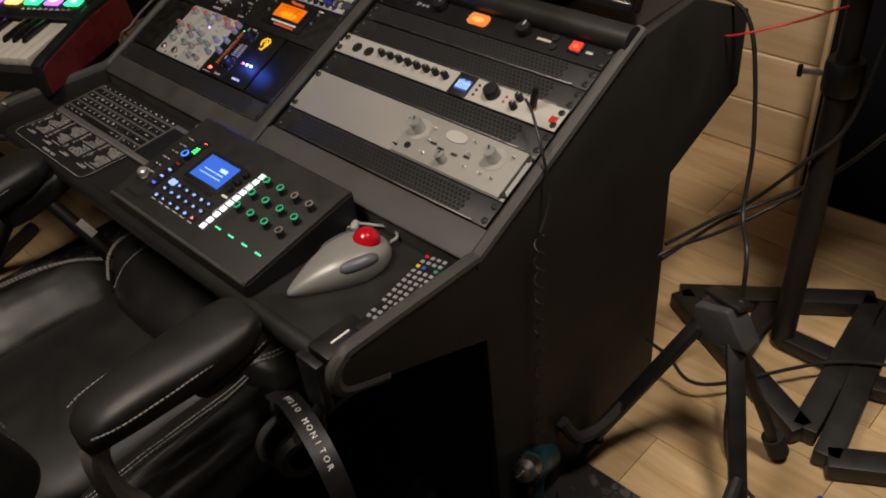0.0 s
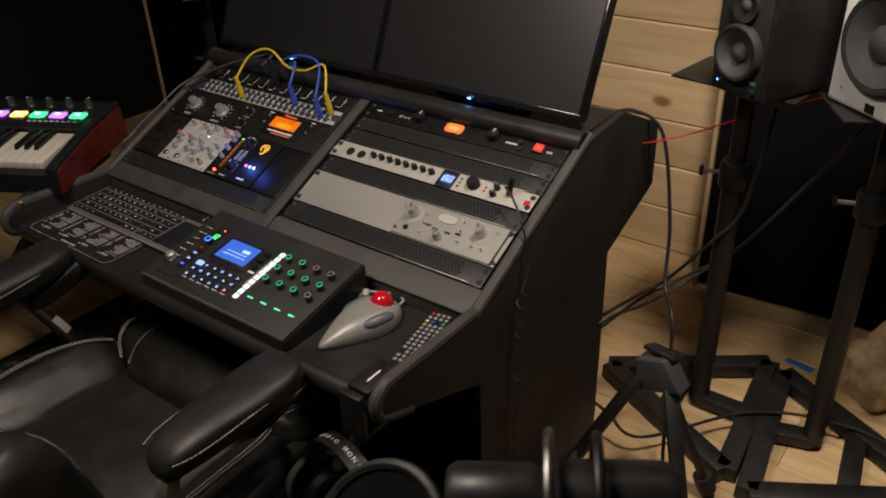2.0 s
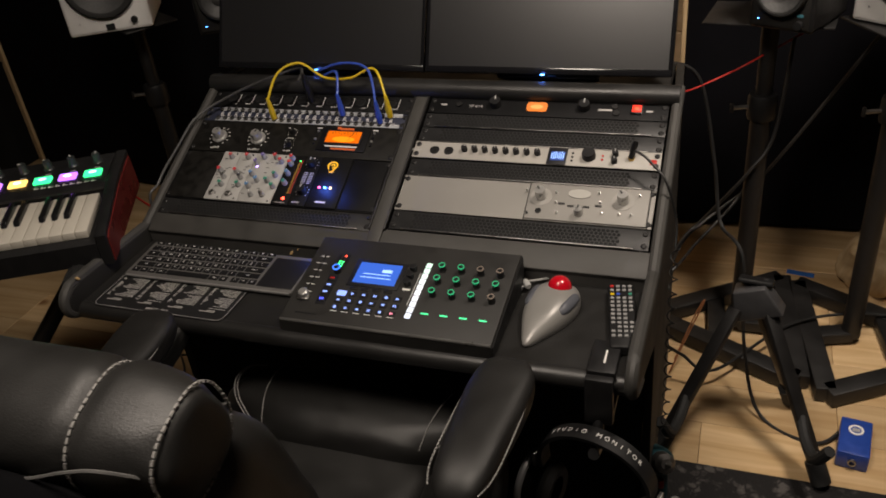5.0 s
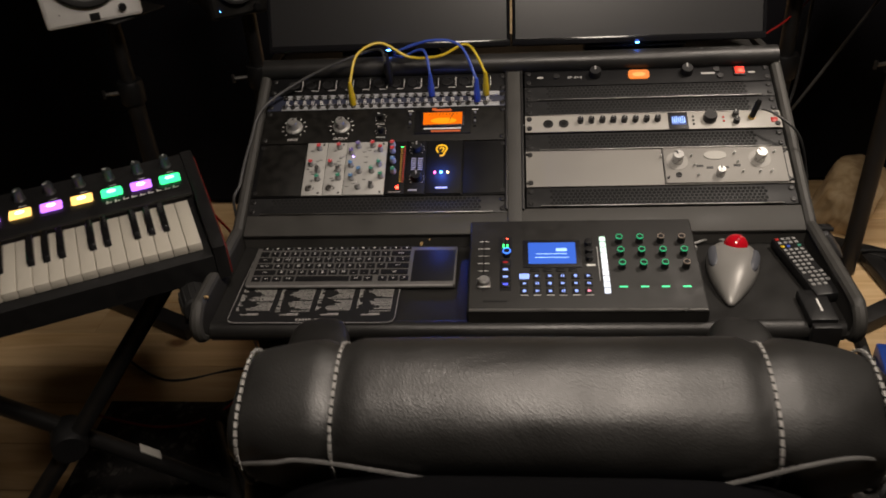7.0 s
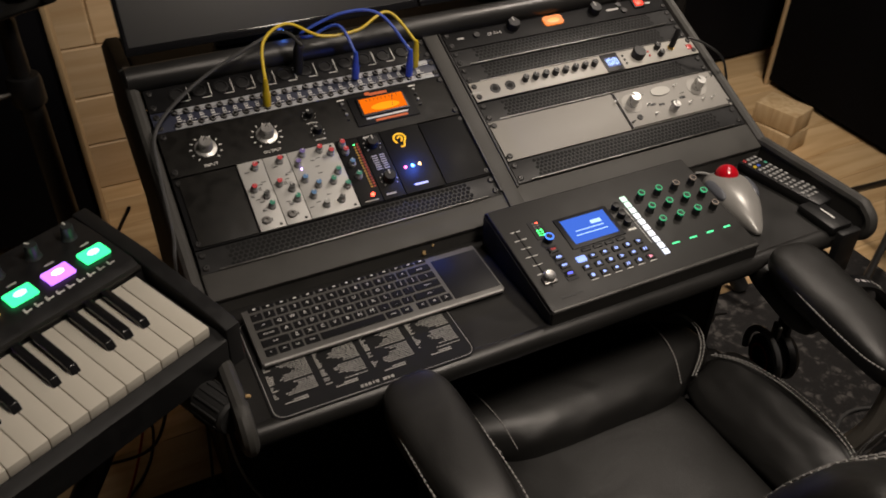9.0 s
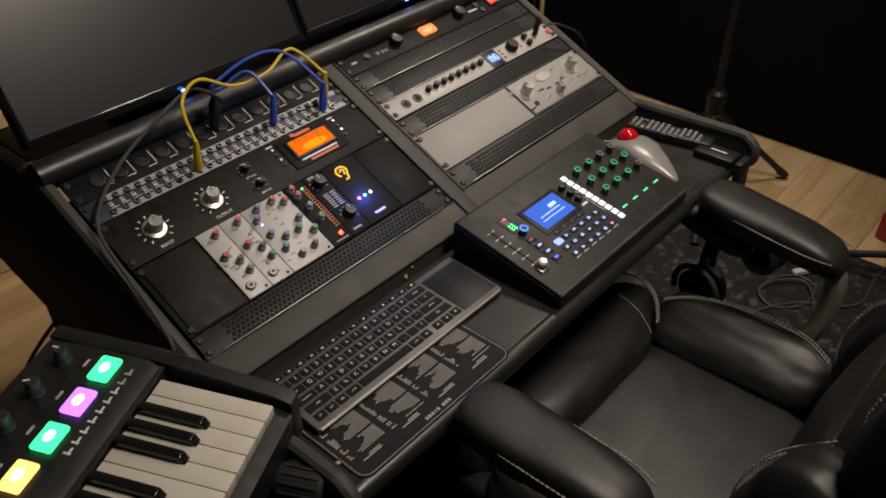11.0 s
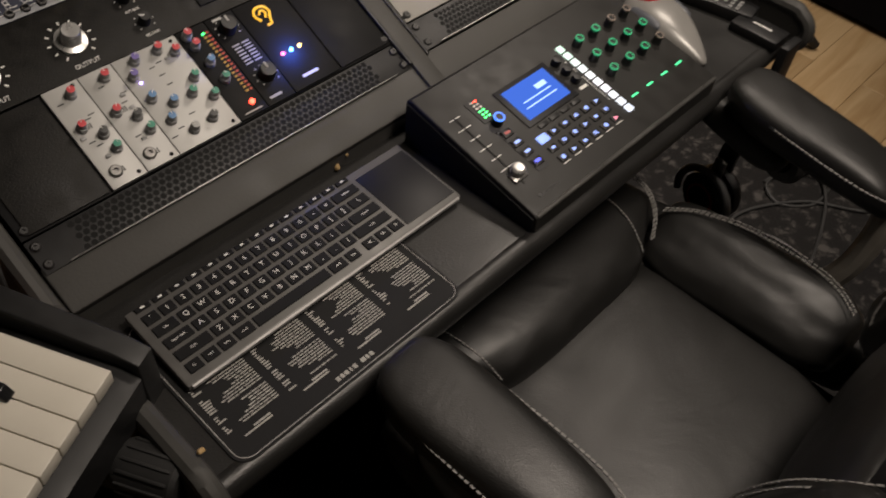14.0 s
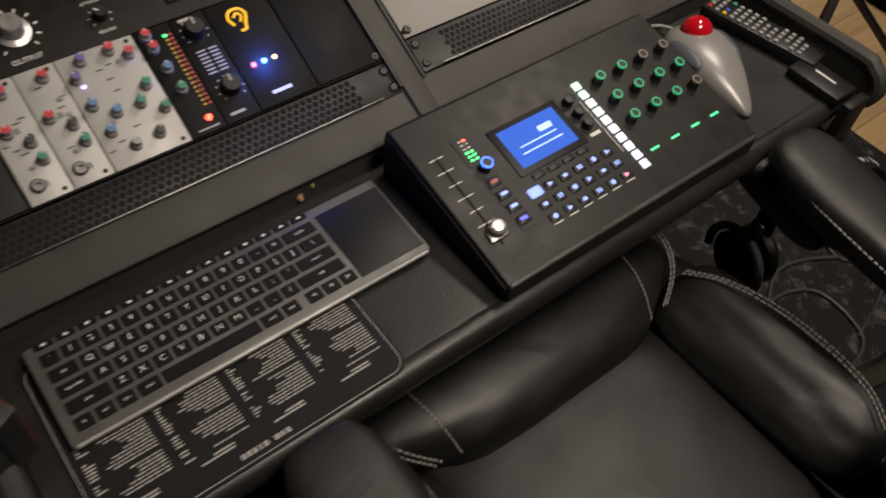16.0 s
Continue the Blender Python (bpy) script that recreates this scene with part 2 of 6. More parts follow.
GOLD = mat("gold_plating", (0.75, 0.52, 0.16), 0.3, metal=1.0, vary=0.05)
MAROON = mat("maroon_lacquer", (0.13, 0.016, 0.014), 0.3, vary=0.3, scale=12)
TAPE = mat("blue_tape", (0.03, 0.13, 0.45), 0.7, vary=0.15)
PAPER = mat("white_label", (0.55, 0.54, 0.5), 0.7, vary=0.1)
RUG = rug_mat("dark_floral_rug")
FLOORWOOD = wood_mat("pine_floor", (0.68, 0.49, 0.275), (0.50, 0.325, 0.155), 0, 1.0, 0.45, 0.24)
WALLWOOD = wood_mat("pine_wall", (0.66, 0.495, 0.305), (0.53, 0.365, 0.20), 0, 0.9, 0.55, 0.15)
BLOCKWOOD = wood_mat("raw_pine", (0.62, 0.47, 0.28), (0.45, 0.31, 0.16), 2, 1.4, 0.65, 0.12)
AMBER = mat("amber_meter", (0.02, 0.01, 0.004), 0.8, vary=0, spec=0.03, emit=(1.0, 0.17, 0.001), strength=1.0)
AMBERHOT = mat("amber_meter_core", (0.02, 0.01, 0.004), 0.8, vary=0, spec=0.03, emit=(1.0, 0.32, 0.006), strength=1.25)
LAMPORANGE = glow("orange_lamp", (1.0, 0.24, 0.03), 1.1)
LAMPCORE = glow("orange_lamp_core", (1.0, 0.42, 0.10), 1.25)
REDCORE = glow("red_switch_core", (1.0, 0.10, 0.03), 1.6)
REDLIT = glow("red_lit_switch", (1.0, 0.03, 0.01), 1.6)
REDLED = glow("red_led", (1.0, 0.06, 0.03), 8.0)
PINKLED = glow("pink_led", (1.0, 0.08, 0.22), 8.0)
BLUELED = glow("blue_led", (0.08, 0.30, 1.0), 14.0)
AMBERLED = glow("amber_led", (1.0, 0.6, 0.15), 6.0)
GREENLED = glow("green_led", (0.05, 1.0, 0.18), 5.0)
EARGLOW = glow("yellow_lit_figure", (1.0, 0.50, 0.01), 1.2)
LCD = mat("blue_lcd", (0.01, 0.01, 0.02), 0.6, vary=0, spec=0.1, emit=(0.05, 0.17, 0.80), strength=0.95)
LCDLINE = glow("pale_lcd_line", (0.35, 0.55, 1.0), 1.8)
MINILCD = glow("small_blue_lcd", (0.04, 0.13, 0.62), 0.55)
ICON = glow("pale_blue_icon", (0.30, 0.42, 1.0), 1.6)
ICONRED = glow("rose_icon", (1.0, 0.25, 0.35), 1.8)
RINGGREEN = glow("green_ring", (0.05, 0.75, 0.30), 0.55)
RINGGREY = mat("unlit_ring", (0.30, 0.24, 0.20), 0.4, vary=0)
PADGREEN = glow("green_pad", (0.04, 1.0, 0.28), 2.2)
PADVIOLET = glow("violet_pad", (0.50, 0.16, 1.0), 2.2)
PADAMBER = glow("amber_pad", (1.0, 0.58, 0.14), 2.2)
PADHOTG = glow("green_pad_core", (0.35, 1.0, 0.65), 4.0)
PADHOTV = glow("violet_pad_core", (0.80, 0.55, 1.0), 4.0)
PADHOTA = glow("amber_pad_core", (1.0, 0.80, 0.45), 4.0)

# ---- mesh helpers ----


def thing(name, m, label, category, group="", kind=""):
    ob = new(name)
    ob.matrix_world = m
    ob.empty_display_size = 0.02
    return tagged(ob, label, category, group, kind)


def mesh_of(name, bm, material, smooth=35):
    me = bpy.data.meshes.new(name)
    bmesh.ops.recalc_face_normals(bm, faces=bm.faces)
    bm.to_mesh(me)
    bm.free()
    for mt in material if isinstance(material, (list, tuple)) else [material]:
        me.materials.append(mt)
    if smooth:
        me.shade_smooth()
        me.set_sharp_from_angle(angle=radians(smooth))
    return me


def put(name, me, parent, m=None, label="", kind=""):
    ob = new(name, me)
    ob.parent = parent
    if m is not None:
        ob.matrix_local = m
    if label or kind:
        tagged(ob, label=label, kind=kind)
    return ob


def part(name, bm, material, parent, label="", m=None, smooth=35, kind=""):
    return put(name, mesh_of(name, bm, material, smooth), parent, m, label, kind)


def box(c, s, bevel=0.0, bm=None, seg=2, rz=0.0, m=None):
    bm = bm or bmesh.new()
    tmp = bmesh.new()
    bmesh.ops.create_cube(tmp, size=1)
    bmesh.ops.scale(tmp, vec=s, verts=tmp.verts)
    if bevel:
        bmesh.ops.bevel(tmp, geom=tmp.edges[:], offset=bevel, segments=seg, profile=0.5, affect="EDGES")
    mm = Matrix.Translation(c) @ pose(0, 0, 0, 0, 0, rz)
    if m is not None:
        mm = m @ mm
    tmp.transform(mm)
    join(bm, tmp)
    return bm


def join(bm, tmp, mat_index=0):
    vs = [bm.verts.new(v.co) for v in tmp.verts]
    tmp.verts.index_update()
    for f in tmp.faces:
        try:
            nf = bm.faces.new([vs[v.index] for v in f.verts])
            nf.material_index = mat_index or f.material_index
        except ValueError:
            pass
    tmp.free()
    return bm


def lathe(profile, seg=24, bm=None, m=None, cap=True):
    """Surface of revolution about z from (radius, z) pairs."""
    bm = bm or bmesh.new()
    tmp = bmesh.new()
    rings = []
    for r, z in profile:
        rings.append([tmp.verts.new((r * math.cos(2 * math.pi * k / seg), r * math.sin(2 * math.pi * k / seg), z)) for k in range(seg)])
    for a, b in zip(rings, rings[1:]):
        for k in range(seg):
            tmp.faces.new((a[k], a[(k + 1) % seg], b[(k + 1) % seg], b[k]))
    if cap:
        for ring in (rings[0], rings[-1]):
            if profile[rings.index(ring)][0] > 1e-5:
                tmp.faces.new(ring)
    bmesh.ops.remove_doubles(tmp, verts=tmp.verts, dist=1e-6)
    if m is not None:
        tmp.transform(m)
    return join(bm, tmp)


def spline(pts, n=8, closed=False):
    """Catmull-Rom through the points."""
    p = [Vector(q) for q in pts]
    out = []
    k = len(p)
    for i in range(k if closed else k - 1):
        if closed:
            a, b, c, d = p[(i - 1) % k], p[i], p[(i + 1) % k], p[(i + 2) % k]
        else:
            a, b, c, d = p[max(i - 1, 0)], p[i], p[i + 1], p[min(i + 2, k - 1)]
        for j in range(n):
            t = j / n
            out.append(0.5 * ((2 * b) + (c - a) * t + (2 * a - 5 * b + 4 * c - d) * t * t + (3 * b - a - 3 * c + d) * t ** 3))
    if not closed:
        out.append(p[-1])
    return out


def tube(pts, r, seg=8, bm=None, closed=False, n=8, smooth=True, m=None):
    """A round bar or cable through the points; r may be a pair (start, end)."""
    bm = bm or bmesh.new()
    p = spline(pts, n, closed) if smooth else [Vector(q) for q in pts]
    r0, r1 = r if isinstance(r, (tuple, list)) else (r, r)
    rings, up = [], None
    tmp = bmesh.new()
    for i, q in enumerate(p):
        if closed:
            d = p[(i + 1) % len(p)] - p[i - 1]
        else:
            d = p[min(i + 1, len(p) - 1)] - p[max(i - 1, 0)]
        d.normalize()
        if up is None:
            up = Vector((0, 0, 1)) if abs(d.z) < 0.9 else Vector((1, 0, 0))
        side = d.cross(up).normalized()
        up = side.cross(d).normalized()
        rad = r0 + (r1 - r0) * i / max(len(p) - 1, 1)
        rings.append([tmp.verts.new(q + (side * math.cos(2 * math.pi * k / seg) + up * math.sin(2 * math.pi * k / seg)) * rad) for k in range(seg)])
    pairs = list(zip(rings, rings[1:])) + ([(rings[-1], rings[0])] if closed else [])
    for a, b in pairs:
        for k in range(seg):
            tmp.faces.new((a[k], a[(k + 1) % seg], b[(k + 1) % seg], b[k]))
    if not closed:
        tmp.faces.new(rings[0])
        tmp.faces.new(rings[-1])
    if m is not None:
        tmp.transform(m)
    return join(bm, tmp)


def prism(poly, x0, x1, bevel=0.0, bm=None, axis="x"):
    """An outline of (y, z) pairs drawn out along x (axis 'z': (x, y) pairs drawn out along z)."""
    bm = bm or bmesh.new()
    tmp = bmesh.new()
    if axis == "x":
        a = [tmp.verts.new((x0, y, z)) for y, z in poly]
        b = [tmp.verts.new((x1, y, z)) for y, z in poly]
    else:
        a = [tmp.verts.new((x, y, x0)) for x, y in poly]
        b = [tmp.verts.new((x, y, x1)) for x, y in poly]
    n = len(poly)
    tmp.faces.new(a)
    tmp.faces.new(b)
    for k in range(n):
        tmp.faces.new((a[k], a[(k + 1) % n], b[(k + 1) % n], b[k]))
    bmesh.ops.recalc_face_normals(tmp, faces=tmp.faces)
    if bevel:
        caps = [e for e in tmp.edges if sum(len(f.verts) == n for f in e.link_faces) == 1] if n != 4 else tmp.edges[:]
        bmesh.ops.bevel(tmp, geom=caps, offset=bevel, segments=3, profile=0.5, affect="EDGES")
    return join(bm, tmp)


def rounded(w, h, r, n=5, cx=0.0, cy=0.0):
    out = []
    for k, (sx, sy) in enumerate(((1, 1), (-1, 1), (-1, -1), (1, -1))):
        for j in range(n + 1):
            a = math.pi / 2 * (k + j / n)
            out.append((cx + sx * (w / 2 - r) + r * math.cos(a), cy + sy * (h / 2 - r) + r * math.sin(a)))
    return out


def cushion(s, e=0.35, puff=0.0, seg=14, wrinkle=0.0, seed=0.0, shape=None):
    """A stuffed pad: a box whose corners are rounded by e and whose faces swell by puff."""
    bm = bmesh.new()
    bmesh.ops.create_cube(bm, size=2)
    bmesh.ops.subdivide_edges(bm, edges=bm.edges[:], cuts=seg, use_grid_fill=True)
    for v in bm.verts:
        x, y, z = v.co
        q = Vector((x, y, z))
        p = 2 / e
        d = (abs(x) ** p + abs(y) ** p + abs(z) ** p) ** (1 / p)
        q /= d
        q.z *= 1 + puff * (1 - q.x * q.x) * (1 - q.y * q.y)
        if wrinkle:
            q += q.normalized() * wrinkle * noise.noise(Vector((q.x * 3, q.y * 3, q.z * 3 + seed)))
        v.co = Vector((q.x * s[0] / 2, q.y * s[1] / 2, q.z * s[2] / 2))
        if shape:
            v.co = shape(v.co)
    return bm


def stitch(pts, parent, r=0.0009, gap=0.006, name="stitching", m=None):
    """A row of short thread stitches along a line."""
    p = spline(pts, 24)
    bm = bmesh.new()
    carry = 0.0
    last = p[0]
    for a, b in zip(p, p[1:]):
        carry += (b - a).length
        if carry >= gap:
            mid, d = (last + b) / 2, b - last
            if d.length > 1e-6:
                q = d.to_track_quat("X", "Z").to_matrix().to_4x4()
                box((0, 0, 0), (d.length * 0.72, r * 2, r * 2), 0, bm, m=Matrix.Translation(mid) @ q)
            last, carry = b, 0.0
    return part(name, bm, THREAD, parent, "white stitching", m, smooth=0)


def text_mesh(body, size, depth=0.0002):
    cu = bpy.data.curves.new("lettering", "FONT")
    cu.body, cu.size, cu.extrude, cu.resolution_u = body, size, depth, 2
    cu.align_x, cu.align_y = "CENTER", "CENTER"
    ob = bpy.data.objects.new("lettering", cu)
    scene.collection.objects.link(ob)
    me = bpy.data.meshes.new_from_object(ob.evaluated_get(bpy.context.evaluated_depsgraph_get()))
    bpy.data.objects.remove(ob)
    return me


TEXTS = {}


def lettering(body, size, parent, m, material, name="lettering"):
    key = (body, size, material.name)
    if key not in TEXTS:
        me = text_mesh(body, size)
        me.materials.clear()
        me.materials.append(material)
        TEXTS[key] = me
    return put(name, TEXTS[key], parent, m)


def knob_mesh(name, r, h, body, pointer=None, skirt=0.0, seg=20):
    prof = [(r, 0), (r, h * 0.75), (r * 0.9, h), (0, h)]
    if skirt:
        prof = [(skirt, 0), (skirt, h * 0.12), (r * 1.05, h * 0.2), (r, h * 0.25), (r * 0.94, h * 0.92), (r * 0.84, h), (0, h)]
    bm = lathe(prof, seg)
    if pointer:
        tmp = box((0, r * 0.55, h + 0.0003), (r * 0.22, r * 0.8, 0.0008))
        join(bm, tmp, 1)
    return mesh_of(name, bm, [body, pointer or body], 40)

# ---- room ----
floor = thing("floor", pose(0, 0, 0), "pine plank floor with warm knotty boards", "floor", kind="structure")
part("subfloor", box((0, 0.2, -0.045), (5.2, 5.2, 0.04)), HOLE, floor)
wall_back = thing("wall_north", pose(0, 1.70, 0), "knotty pine board wall behind the desk", "wall", kind="structure")
part("wall_core", box((0, 0.08, 1.2), (5.2, 0.1, 2.5)), HOLE, wall_back)
for nm, c, s in (("wall_east", (2.42, 0.2, 1.2), (0.1, 5.2, 2.5)), ("wall_west", (-2.42, 0.2, 1.2), (0.1, 5.2, 2.5)), ("wall_south", (0, -2.4, 1.2), (4.94, 0.1, 2.5))):
    w = new(nm, mesh_of(nm, box(c, s), WALLDARK, 0))
    tagged(w, "plain dark painted studio wall", "wall", kind="structure")
ce = new("ceiling", mesh_of("ceiling", box((0, 0.2, 2.5), (5.2, 5.2, 0.1)), CEIL, 0))
tagged(ce, "plain dim ceiling", "ceiling", kind="structure")


def ceiling_lamp(x, y):
    o = thing("ceiling_lamp", pose(x, y, 2.45), "round flush ceiling lamp giving warm light", "lamp", "ceiling lamps")
    part("base", lathe([(0.19, -0.03), (0.2, -0.02), (0.2, 0.0)], 32), mat("white_metal", (0.7, 0.7, 0.68), 0.4, vary=0.03), o)
    part("shade", lathe([(0.0, -0.09), (0.08, -0.085), (0.14, -0.07), (0.18, -0.03)], 32), glow("lamp_shade", WARM, 1.5), o)


ceiling_lamp(0.18, -0.48)
ceiling_lamp(1.00, 0.40)


def gobo(x, y, w, h, rz, label):
    """A free-standing acoustic panel: padded fabric in a wooden edge frame, on feet."""
    o = thing("acoustic_panel", pose(x, y, 0, 0, 0, rz), label, "acoustic panel", "acoustic panels")
    part("fabric", box((0, 0, h / 2 + 0.01), (w - 0.024, 0.09, h - 0.02), 0.008), FABRIC, o)
    for sx in (-1, 1):
        part("side_board", box((sx * (w / 2 - 0.006), 0, h / 2), (0.012, 0.105, h), 0.002), BLOCKWOOD, o, "raw pine edge board")
    return o


gobo(1.24, 1.62, 1.6, 2.0, 2.0, "tall black fabric acoustic panel with pine edges")
gobo(-1.39, 1.55, 1.6, 2.0, -4.0, "tall black fabric acoustic panel beside the pine wall")
# dark curtain wall beside the desk
gobo(1.80, 0.64, 1.5, 2.0, 88.0, "black fabric acoustic panel standing at the side")
gobo(1.78, -0.92, 1.5, 2.0, 91.0, "black fabric acoustic panel near the red box")

rug = new("rug", mesh_of("rug", box((0.12, -0.62, 0.004), (2.30, 2.24, 0.008), 0.002), RUG, 0))
tagged(rug, "dark worn rug with a pale floral figure", "rug")

# ---- desk ----
SLOPE = 25.0
RK = pose(0, 0.409, 0.734, SLOPE)          # rack face: x across, y up the slope, z out
desk = thing("studio_desk", pose(0, 0, 0), "black studio desk with two sloped equipment racks and a padded ledge", "desk")
PROFILE = [(0.267, 0.0), (0.760, 0.0), (0.764, 0.528), (1.016, 0.583), (1.016, 0.732), (0.80, 0.832), (0.63, 0.836), (0.605, 0.826),
           (0.285, 0.672), (0.255, 0.666), (0.06, 0.672), (0.034, 0.668), (0.018, 0.655), (0.016, 0.636), (0.03, 0.618), (0.09, 0.592), (0.20, 0.545), (0.267, 0.515)]
for xa, xb in ((-0.512, -0.490), (0.500, 0.516)):
    side = prism(PROFILE, xa, xb, 0.0025)
    for v in side.verts:
        if xa > 0 and v.co.y > 0.62:       # the right-hand side toes in behind the rack
            v.co.x -= 0.07 * (v.co.y - 0.62)
    part("side_panel", side, DESKSIDE, desk)
    edge = [((xa + xb) / 2, y, z) for y, z in PROFILE[6:16]]
    part("edge_piping", tube(edge, 0.0105, 10, n=5), DESKGREY, desk, "worn grey edge piping")
LEDGE_Z = 0.635
led = [(0.298, LEDGE_Z - 0.035), (0.298, LEDGE_Z), (0.05, LEDGE_Z), (0.04, LEDGE_Z - 0.001), (0.031, LEDGE_Z - 0.006), (0.027, LEDGE_Z - 0.016), (0.031, LEDGE_Z - 0.027), (0.04, LEDGE_Z - 0.035)]
part("ledge", prism(led, -0.489, 0.499), VINYL, desk, "padded black vinyl ledge")
part("ledge_roll", tube([(-0.489, 0.043, LEDGE_Z - 0.0155), (0, 0.042, LEDGE_Z - 0.0155), (0.499, 0.044, LEDGE_Z - 0.0155)], 0.0165, 14), VINYL, desk, "rounded black vinyl front edge")
part("riser", prism([(0.2585, 0.6615), (0.2595, LEDGE_Z), (0.30, LEDGE_Z), (0.30, 0.6615)], -0.489, 0.499, 0), DESKGREY, desk, "charcoal riser with small chips")
apr = box((0.005, -0.1435, -0.006), (0.988, 0.053, 0.014), 0.003)
part("apron", apr, DESKGREY, desk, "charcoal sloped strip below the racks", RK)
part("divider", box((0.003, 0.03, 0.000), (0.026, 0.38, 0.012), 0.002), DESKGREY, desk, "charcoal centre divider", RK)
for x in (-0.012, 0.018):
    part("rack_rail", box((x, 0.045, 0.004), (0.004, 0.335, 0.008), 0.001), STEELBLACK, desk, "", RK)
# near-black sheet behind the units, standing in for the shade between them
part("rack_shade_sheet", box((0, 0.04, -0.06), (0.995, 0.34, 0.02)), HOLE, desk, "", RK)
part("top_roll", tube([(-0.505, 0.612, 0.836), (0, 0.612, 0.836), (0.512, 0.612, 0.836)], 0.021, 16), VINYL, desk, "padded black vinyl roll along the top")
part("top_board", box((0.0, 0.705, 0.822), (0.974, 0.19, 0.02), 0.004), DESKSIDE, desk)
part("rear_cover", prism([(0.80, 0.812), (0.80, 0.83), (1.01, 0.73), (1.01, 0.59), (0.99, 0.59), (0.99, 0.72)], -0.489, 0.474), DESKSIDE, desk)
part("modesty_board", box((0.005, 0.60, 0.27), (0.985, 0.018, 0.50)), DESKSIDE, desk)
part("under_shelf", box((0.005, 0.44, 0.50), (0.985, 0.32, 0.018)), DESKSIDE, desk)
# no door: a near-black sheet imitates the shade inside the open cabinet
part("cabinet_shade_sheet", box((0.005, 0.275, 0.25), (0.985, 0.012, 0.48)), HOLE, desk, "black sheet standing in for the shade of the open cabinet front")

CHIP = mat("bare_wood_chip", (0.45, 0.30, 0.13), 0.7, vary=0.2, scale=200)
for x, y, z, s in ((-0.165, 0.2585, 0.641, 0.006), (0.042, 0.2583, 0.641, 0.005), (0.050, 0.2580, 0.644, 0.004), (-0.15, 0.2580, 0.650, 0.003), (-0.489, 0.052, 0.6805, 0.005)):
    part("paint_chip", cushion((s * 1.6, s, s * 0.8), 0.9, 0, 4, 0.3, x * 50), CHIP, desk, "chip of bare wood", pose(x, y, z, 20, 30, x * 700))

# ---- rack units ----
SCREW = mesh_of("screw", lathe([(0.0046, 0), (0.0046, 0.0012), (0.0034, 0.0022), (0.0016, 0.0022), (0.0012, 0.0014), (0, 0.0014)], 12), STEEL)
SCREWBLACK = mesh_of("screw", lathe([(0.0052, 0), (0.0052, 0.0014), (0.0036, 0.0026), (0.0016, 0.0026), (0.0012, 0.0016), (0, 0.0016)], 12), STEELBLACK)


def unit(name, x0, x1, v0, v1, material, label, out=0.0025, screws=SCREWBLACK, depth=0.03):
    """A front panel of a rack unit with its four fixing screws, in the sloped rack."""
    o = thing(name, RK @ pose((x0 + x1) / 2, (v0 + v1) / 2, out), label, "rack unit", "rack units")
    w, h = x1 - x0, v1 - v0 - 0.0015
    part("front_panel", box((0, 0, -0.0015), (w, h, 0.003), 0.0006), material, o)
    part("chassis", box((0, 0, -0.003 - depth / 2), (w - 0.03, h - 0.002, depth)), STEELBLACK, o)
    for sx in (-1, 1):
        for sy in ((-1, 1) if h > 0.03 else (0,)):
            put("screw", screws, o, pose(sx * (w / 2 - 0.0075), sy * (h / 2 - 0.0085), 0.0))
    return o, w, h


def vent(x0, x1, v0, v1, rows, pitch, seed, margin=0.045):
    """A vent panel: a steel sheet pierced by rows of round holes."""
    o, w, h = unit("vent_panel", x0, x1, v0, v1, VENT, "black perforated steel vent panel", 0.0022)
    bm = bmesh.new()
    cols = int((w - 2 * margin) / pitch)
    for r in range(rows):
        for c in range(cols):
            x = -w / 2 + margin + (c + 0.5 * (r % 2)) * pitch
            y = (r - (rows - 1) / 2) * pitch * 0.87
            vs = [bm.verts.new((x + pitch * 0.45 * math.cos(k * math.pi / 3), y + pitch * 0.45 * math.sin(k * math.pi / 3), 0.0003)) for k in range(6)]
            bm.faces.new(vs)
    part("hole", bm, HOLE, o, "", kind="stuff", smooth=0)
    # folded bright lower lip
    part("lip", box((0, -h / 2 + 0.001, 0.002), (w - 0.05, 0.0014, 0.003), 0.0005), STEEL, o, "worn bright lower lip")
    return o


RX0, RX1, LX0, LX1 = 0.0240, 0.4945, -0.487, -0.012
vent(RX0, RX1, -0.117, -0.074, 5, 0.0077, 1)
vent(RX0, RX1, 0.008, 0.050, 5, 0.0077, 2)
vent(RX0, RX1, 0.091, 0.130, 5, 0.0077, 3)
vent(RX0, RX1, 0.130, 0.167, 5, 0.0077, 4)
vent(LX0, LX1, -0.127, -0.088, 5, 0.0077, 5)

# silver two-unit preamplifier
o, w, h = unit("preamplifier", RX0, RX1, -0.074, 0.008, SILVER, "silver two-unit preamplifier with knurled knobs and oval meter", 0.004)
cx, cv = (RX0 + RX1) / 2, -0.033
part("module_plate", box((0.379 - cx, 0, 0.0018), (0.212, h - 0.003, 0.0036), 0.0008), SILVER, o, "raised brushed plate")
part("seam", box((0.2715 - cx, 0, 0.0004), (0.0014, h, 0.001)), HOLE, o)
part("seam", box((0.4865 - cx, 0, 0.0004), (0.0016, h, 0.001)), HOLE, o)
BIGKNOB = knob_mesh("knob", 0.0098, 0.021, ALU, BLACKPL, 0.0)
